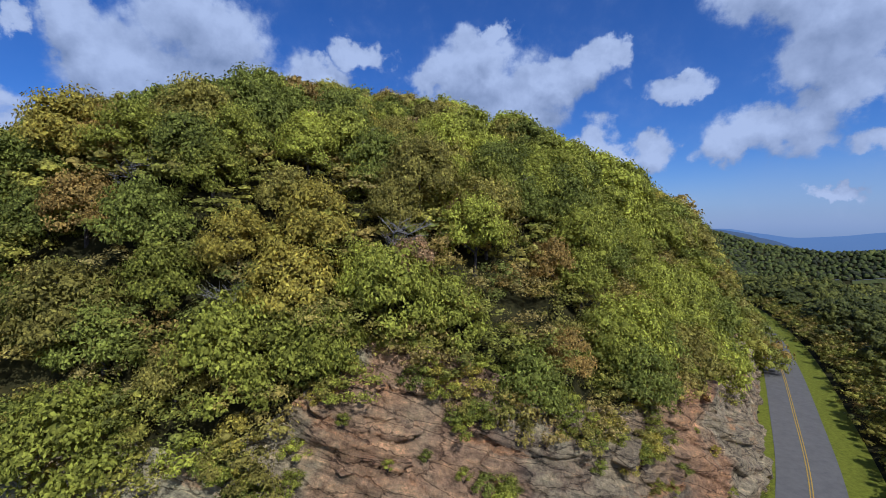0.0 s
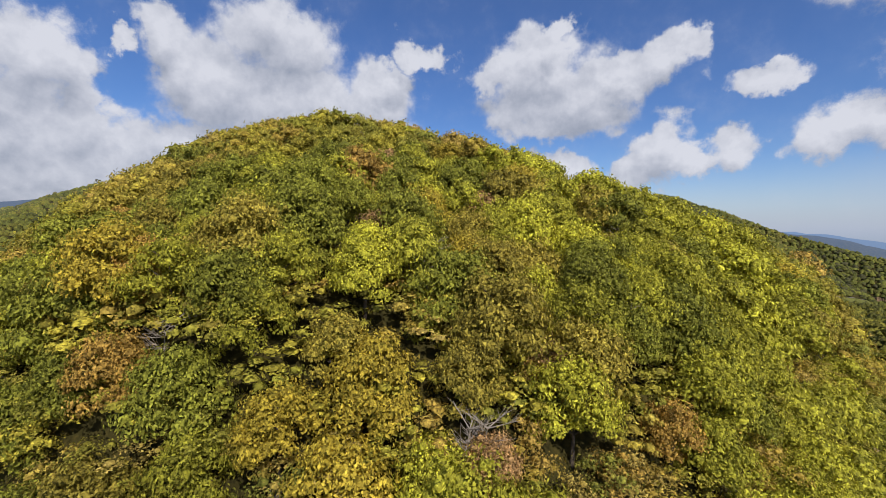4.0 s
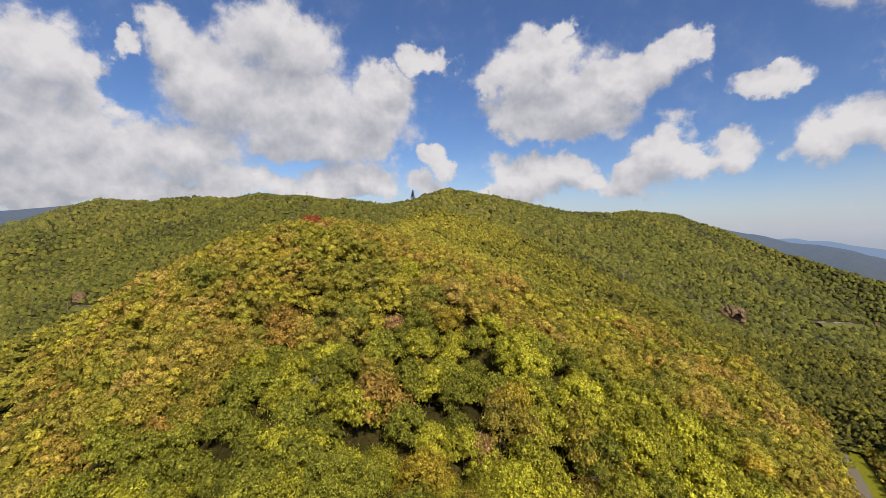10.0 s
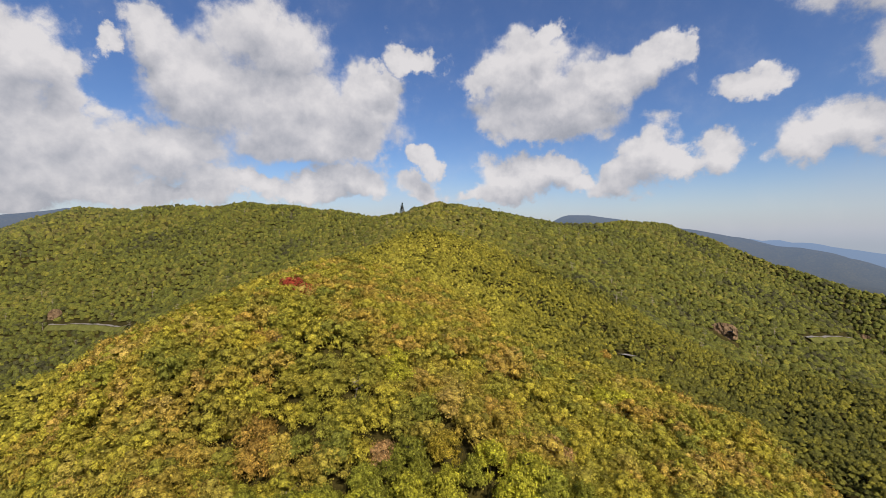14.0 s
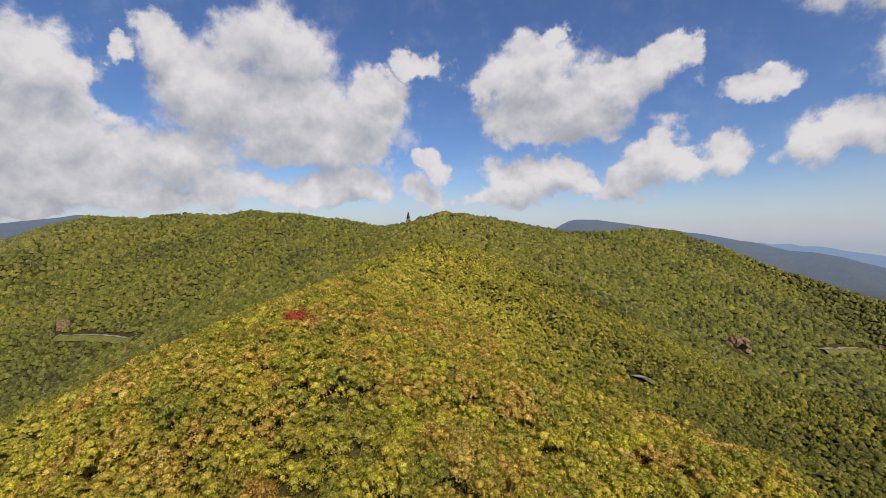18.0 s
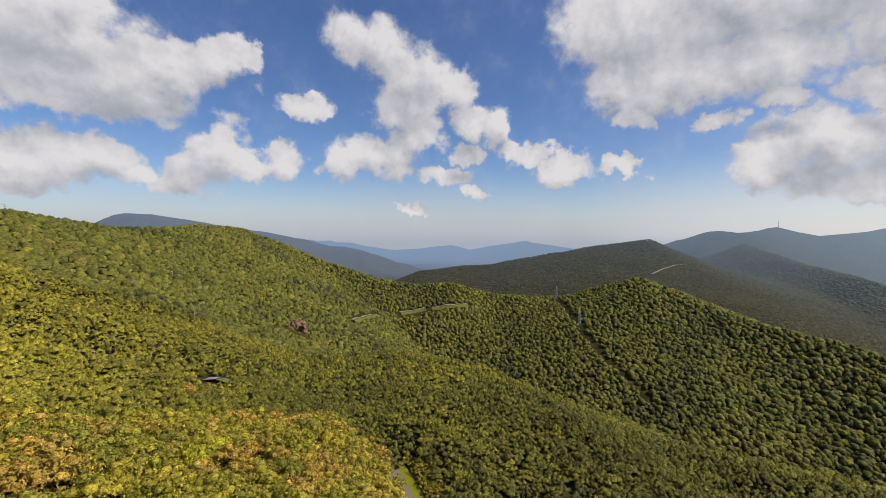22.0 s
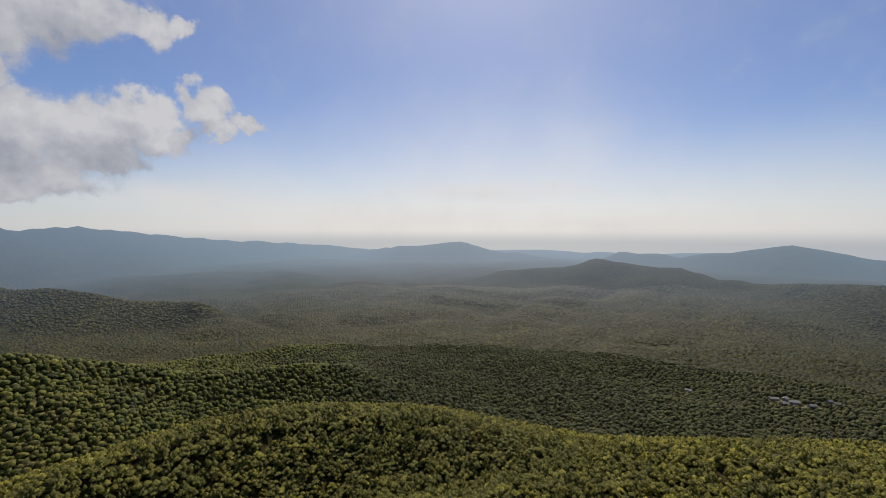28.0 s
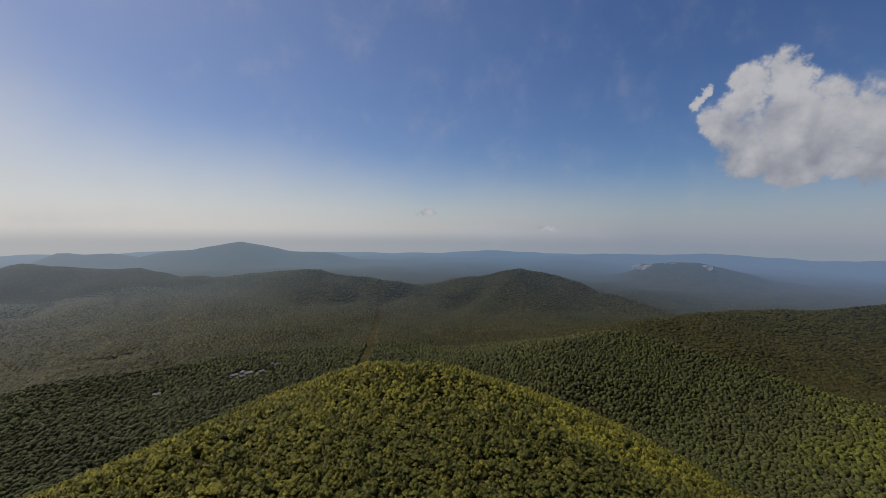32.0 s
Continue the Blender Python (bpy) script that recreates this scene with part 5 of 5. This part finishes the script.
snag_shapes = [snag_mesh(s, 4.4, 1.9) for s in range(5)]
SNAGS = [(-9.5, 48.4), (-25, 34), (4.9, 45), (9.9, 48), (-32.6, 65.6), (-49.5, 53.5), (10.4, 69), (-18.7, 143), (-22, 146), (-53, 126), (-3.3, 33.6), (-9, 47), (-7.6, 46), (-56, 58), (-49, 48), (-33, 43), (49, 94), (-40, 84), (7, 46), (16, 60), (-4, 33.5), (-8, 44), (-16, 30), (-31, 40), (5, 45), (9, 47), (-27, 57), (12, 62), (5, 92), (-35, 105), (-60, 120), (-6, 84), (14, 118), (-18, 92), (3, 69), (-52, 80)]
for i, (x, y) in enumerate(SNAGS):
    snag = tagged(new("dead_tree"), "bare grey dead tree standing among leafy crowns", "dead tree", "dead trees")
    snag.matrix_world = pose(x, y, float(height(np.array([x]), np.array([y]))[0]), 0, 0, i * 67)
    b = part_mesh("bare_crown", snag_shapes[i % 5], snag)
    b.scale = (1, 1, 1.0 + 0.06 * (i % 3))
far_snag = snag_mesh(77, 11.0, 2.6, 0.3, 3)
count = 0
for x, y in np.concatenate([scatter(480, 900, 60, -60.0, 56.0), scatter(900, 1500, 70, 12.0, 56.0)]):
    z = float(height(np.array([x]), np.array([y]))[0])
    if count < 90 and rng.rand() < 0.42 and in_sight(np.array([x]), np.array([y]), np.array([z + 10.0]))[0]:
        snag = tagged(new("dead_tree"), "pale dead trunk rising from the ridge forest", "dead tree", "dead trees")
        snag.matrix_world = pose(float(x), float(y), z, 0, 0, float(rng.rand() * 360))
        b = part_mesh("bare_crown", far_snag, snag)
        b.scale = (1.3, 1.3, 1.25)
        count += 1

# ---- the lone fir on the skyline ----
fx, fy = -149.0, 688.0
fir = tagged(new("fir_tree"), "dark lone spruce standing above the ridge skyline", "conifer")
fir.matrix_world = pose(fx, fy, float(height(np.array([fx]), np.array([fy]))[0])) @ Matrix.Diagonal((1.35, 1.35, 1.25, 1))
bm = bmesh.new()
limb(bm, (0, 0, -1), (0, 0, 16.5), 0.35, 0.05, 8)
part("trunk", bm, bark, fir)
fr = np.random.RandomState(3)
fv_, ff_ = [], []
for i in range(520):
    h = 1.5 + 15.5 * fr.rand() ** 0.8
    a, out = fr.rand() * 6.283, (17.8 - h) * 0.30 * (0.35 + 0.65 * fr.rand())
    c = np.array((math.cos(a) * out, math.sin(a) * out, h - out * 0.25))
    u = np.array((math.cos(a), math.sin(a), -0.35)) * 0.9
    w = np.array((-math.sin(a), math.cos(a), 0.2 * fr.randn())) * 0.5
    b = len(fv_)
    fv_ += [c - u, c + w, c + u, c - w]
    ff_.append((b, b + 1, b + 2, b + 3))
me = mesh_from("boughs", np.array(fv_), np.array(ff_), needle, False)
set_tint(me, np.full(len(fv_), 0.3))
part_mesh("boughs", me, fir)


# ---- far stretches of the road ----
def drape(name, line, offsets, mat, lift, label, category):
    """A ribbon laid over the slope; offsets are measured towards the hub."""
    pts = np.array(smooth_line(line, 5.0))
    way = np.array(HUB[:2]) - pts.mean(0)
    tan_ = np.gradient(pts, axis=0)
    tan_ /= np.linalg.norm(tan_, axis=1)[:, None]
    nor = np.stack([-tan_[:, 1], tan_[:, 0]], -1)
    nor *= np.sign((nor @ way))[:, None]
    mid_z = height(pts[:, 0], pts[:, 1])
    rows = []
    for off, flat in offsets:
        q = pts + nor * off
        z = height(q[:, 0], q[:, 1])
        rows.append(np.c_[q, z + lift + (mid_z - z) * flat])
    v = np.stack(rows, 1)
    me = mesh_from(name, v.reshape(-1, 3), grid_faces(len(pts), len(offsets)), mat)
    return tagged(new(name, me), label, category, kind="structure")


pale_road = plain("worn_asphalt", (0.24, 0.22, 0.19), 0.9, 0.3, 0.15, 0)
bank_mat = plain("rough_grass", (0.12, 0.12, 0.028), 0.95, 0.15, 0.35, 0, 0.1)
for i, line in enumerate(FAR_ROADS):
    w = 3.4 if i < 5 else 5.0
    drape("far_road", line, [(-w, 1), (0, 1), (w, 1)], pale_road, 1.6, "pale stretch of the mountain road seen across the valley", "road")
    if i < 5:
        drape("grass_bank", line, [(w - 0.2, 0.95), (w + 2, 0.6), (w + 5, 0.1), (w + 8, 0)], bank_mat, 1.2, "rough grass bank below the far road", "grass bank")

# ---- rock outcrops by the far road, one with a tunnel mouth ----
def outcrop(x, y, wide, tall, deep, seed, label):
    r = np.random.RandomState(seed)
    base = float(height(np.array([x]), np.array([y]))[0])
    to_hub = math.degrees(math.atan2(HUB[1] - y, HUB[0] - x))
    n, mrows = 40, 26
    uu, vv = np.meshgrid(np.linspace(-1, 1, n), np.linspace(0, 1, mrows), indexing="ij")
    prof = np.sqrt(np.clip(1 - uu ** 2, 0, 1))
    out = deep * prof * (1 - 0.75 * vv) + (hashed(uu * 5 + seed, vv * 4 + uu * 2) - 0.5) * deep * 0.35 + value_noise(uu * 6 + seed, vv * 6) * deep * 0.3
    v = np.stack([out, uu * wide, vv * tall * (0.35 + 0.65 * prof) - 4 * (1 - vv)], -1)
    top = tagged(new("rock_outcrop"), label, "rock outcrop")
    top.matrix_world = pose(x, y, base, 0, 0, to_hub)
    part_mesh("rock_face", mesh_from("rock_face", v.reshape(-1, 3), grid_faces(n, mrows), red_rock, False), top)
    return top


red_rock = plain("reddish_rock", (0.20, 0.13, 0.068), 0.9, 0.25, 0.5, 0.4, 0.2)
tunnel_rock = outcrop(284, 562, 15, 15, 8, 4, "reddish rock outcrop pierced by a dark tunnel mouth")
# near-black colour paints in the tunnel's inner shade; windows reuse it
dark = plain("tunnel_dark", (0.012, 0.012, 0.013), 1.0, 1.0, 0.2, 0)
bm = bmesh.new()
ring = [(-3.6, 0), (-3.6, 3.5), (-2.6, 5.2), (0, 6.2), (2.6, 5.2), (3.6, 3.5), (3.6, 0)]
front = [bm.verts.new((9.4, 7 + a, b)) for a, b in ring]
back = [bm.verts.new((-6.0, 7 + a, b)) for a, b in ring]
for k in range(6):
    bm.faces.new((front[k], front[k + 1], back[k + 1], back[k]))
bm.faces.new(back)
part("tunnel_mouth", bm, dark, tunnel_rock, "dark arched road tunnel")
outcrop(-702, 604, 9, 13, 6, 9, "pale rock outcrop beside the far road")
outcrop(560, 708, 8, 9, 5, 12, "reddish rock bank above the far road")


# ---- power line ----
def pylon(x, y, tall, turn):
    steel = galvanised
    top = tagged(new("pylon"), "grey steel lattice pylon on the forest saddle", "pylon", "pylons")
    top.matrix_world = pose(x, y, float(height(np.array([x]), np.array([y]))[0]), 0, 0, turn)
    for sx, sy in ((-1, -1), (-1, 1), (1, 1), (1, -1)):
        bm = bmesh.new()
        limb(bm, (sx * 2.6, sy * 2.6, -1), (sx * 0.6, sy * 0.6, tall), 0.22, 0.14, 4)
        part("leg", bm, steel, top)
    bm = bmesh.new()
    for k in range(7):
        z0, z1 = tall * k / 7, tall * (k + 1) / 7
        a, b = 2.6 - 2.0 * k / 7, 2.6 - 2.0 * (k + 1) / 7
        for sx, sy, ex, ey in ((-1, -1, 1, -1), (1, -1, 1, 1), (1, 1, -1, 1), (-1, 1, -1, -1)):
            limb(bm, (sx * a, sy * a, z0), (ex * b, ey * b, z1), 0.1, 0.1, 4)
            limb(bm, (ex * a, ey * a, z0), (sx * b, sy * b, z1), 0.1, 0.1, 4)
    part("bracing", bm, steel, top)
    for z in (tall * 0.7, tall * 0.84, tall * 0.97):
        bm = bmesh.new()
        limb(bm, (-4.5, 0, z), (4.5, 0, z), 0.18, 0.18, 4)
        arm = part("crossarm", bm, steel, top)
        for sx in (-4.2, -2.2, 2.2, 4.2):
            bm = bmesh.new()
            limb(bm, (sx, 0, z), (sx, 0, z - 1.4), 0.1, 0.14, 6)
            part("insulator", bm, steel, arm)


galvanised = plain("galvanised_steel", (0.42, 0.43, 0.44), 0.5, 2.0, 0.1, 0)
pylon(884, 472, 30, 40)
pylon(735, 350, 28, 45)
pylon(1160, -560, 26, 20)

# mast on the far summit
bm = bmesh.new()
limb(bm, (0, 0, -5), (0, 0, 42), 1.2, 0.5, 6)
mx, my, _ = polar(-86.7, 3300, 0)
mast = tagged(new("mast"), "thin radio mast on the far summit", "radio mast")
mast.matrix_world = pose(mx, my, float(height(np.array([mx]), np.array([my]))[0]))
part("pole", bm, galvanised, mast)

# ---- hamlet in the valley ----
roof_mat = plain("pale_roof", (0.24, 0.22, 0.19), 0.7, 0.5, 0.15, 0)
wall_mat = plain("pale_wall", (0.26, 0.23, 0.19), 0.8, 0.5, 0.15, 0)
yard_mat = plain("pale_yard", (0.15, 0.14, 0.07), 0.95, 0.08, 0.35, 0)


def house(x, y, long, wide, turn):
    top = tagged(new("house"), "small pale house in a valley clearing", "house", "houses in the valley")
    top.matrix_world = pose(x, y, float(height(np.array([x]), np.array([y]))[0]), 0, 0, turn)
    bm = bmesh.new()
    bmesh.ops.create_cube(bm, size=1, matrix=Matrix.Translation((0, 0, 1.2)) @ Matrix.Diagonal((long, wide, 5.0, 1)))
    wall_ob = part("wall", bm, wall_mat, top)
    bm = bmesh.new()
    a, b = long / 2 + 0.5, wide / 2 + 0.6
    eaves = [bm.verts.new(c) for c in ((-a, -b, 3.5), (a, -b, 3.5), (a, b, 3.5), (-a, b, 3.5))]
    under = [bm.verts.new(c) for c in ((-a, -b, 3.72), (a, -b, 3.72), (a, b, 3.72), (-a, b, 3.72))]
    peak = [bm.verts.new(c) for c in ((-a, 0, 6.2), (a, 0, 6.2))]
    bm.faces.new(eaves[::-1])
    for k in range(4):
        bm.faces.new((eaves[k], eaves[(k + 1) % 4], under[(k + 1) % 4], under[k]))
    bm.faces.new((under[0], under[1], peak[1], peak[0]))
    bm.faces.new((under[2], under[3], peak[0], peak[1]))
    bm.faces.new((under[1], under[2], peak[1]))
    bm.faces.new((under[3], under[0], peak[0]))
    part("roof", bm, roof_mat, top)
    for k in (-1, 1):
        bm = bmesh.new()
        bmesh.ops.create_cube(bm, size=1, matrix=Matrix.Translation((k * long / 4, wide / 2, 1.8)) @ Matrix.Diagonal((1.4, 0.12, 1.3, 1)))
        part("window", bm, dark, wall_ob, "dark small window")


for hx, hy, hl, hw, ht in ((-45, -978, 14, 9, 20), (-62, -982, 11, 8, 70), (-74, -966, 16, 9, 10), (-58, -960, 10, 8, 50), (-98, -955, 12, 8, 30), (95, -968, 13, 8, 0), (-124, -988, 8, 6, 40), (-134, -980, 8, 6, 15)):
    house(hx, hy, hl, hw, ht)
for hx, hy, hr in HAMLET[:3]:
    bm = bmesh.new()
    rim = []
    for k in range(26):
        a = k / 26 * 6.2832
        rr = hr * (0.75 + 0.25 * math.sin(a * 3 + hx))
        px_, py_ = hx + math.cos(a) * rr, hy + math.sin(a) * rr * 0.6
        rim.append(bm.verts.new((px_, py_, float(height(np.array([px_]), np.array([py_]))[0]) + 0.7)))
    mid_v = bm.verts.new((hx, hy, float(height(np.array([hx]), np.array([hy]))[0]) + 0.9))
    for k in range(26):
        bm.faces.new((mid_v, rim[k], rim[(k + 1) % 26]))
    me = bpy.data.meshes.new("yard")
    bm.to_mesh(me)
    bm.free()
    me.materials.append(yard_mat)
    tagged(new("yard", me), "pale mown clearing round the valley houses", "clearing", kind="structure")

# ---- bare rock dome far out over the valley ----
m, ns, ls, bsdf = material("dome_rock")
tex = node(ns, "ShaderNodeTexNoise", Scale=0.02, Detail=6.0, Roughness=0.6)
geo = ns.new("ShaderNodeNewGeometry")
ls.new(geo.outputs["Position"], tex.inputs["Vector"])
tone = ramp(ns, [(0.35, (0.09, 0.075, 0.06)), (0.65, (0.30, 0.25, 0.20))])
ls.new(tex.outputs["Fac"], tone.inputs[0])
ls.new(tone.outputs[0], bsdf.inputs["Base Color"])
bsdf.inputs["Roughness"].default_value = 0.9
# haze painted over the dome's rock as emission
ls.new(painted_haze(ns, ls, bsdf.outputs[0], 1140.0, 2350.0), ns["Material Output"].inputs[0])
for a0, a1, z0, z1, k in ((126.0, 123.2, -150, -112, 1), (122.8, 120.2, -155, -98, 2), (118.6, 117.4, -135, -100, 3)):
    n, mrows = 26, 12
    uu, vv = np.meshgrid(np.linspace(0, 1, n), np.linspace(0, 1, mrows), indexing="ij")
    aa = np.radians(a0 + (a1 - a0) * uu)
    edge = np.sin(uu * math.pi) ** 0.5
    zz = z0 + (z1 - z0) * (0.5 + (vv - 0.5) * edge) + 8 * value_noise(uu * 5 + k, vv * 3)
    rr = 2905 + 55 * vv + 14 * value_noise(uu * 7 + k, vv * 5)
    v = np.stack([HUB[0] - np.sin(aa) * rr, HUB[1] + np.cos(aa) * rr, zz], -1)
    tagged(new("rock_dome", mesh_from("rock_dome", v.reshape(-1, 3), grid_faces(n, mrows), m, False)), "pale bare granite face on a distant wooded dome", "rock face", kind="structure")
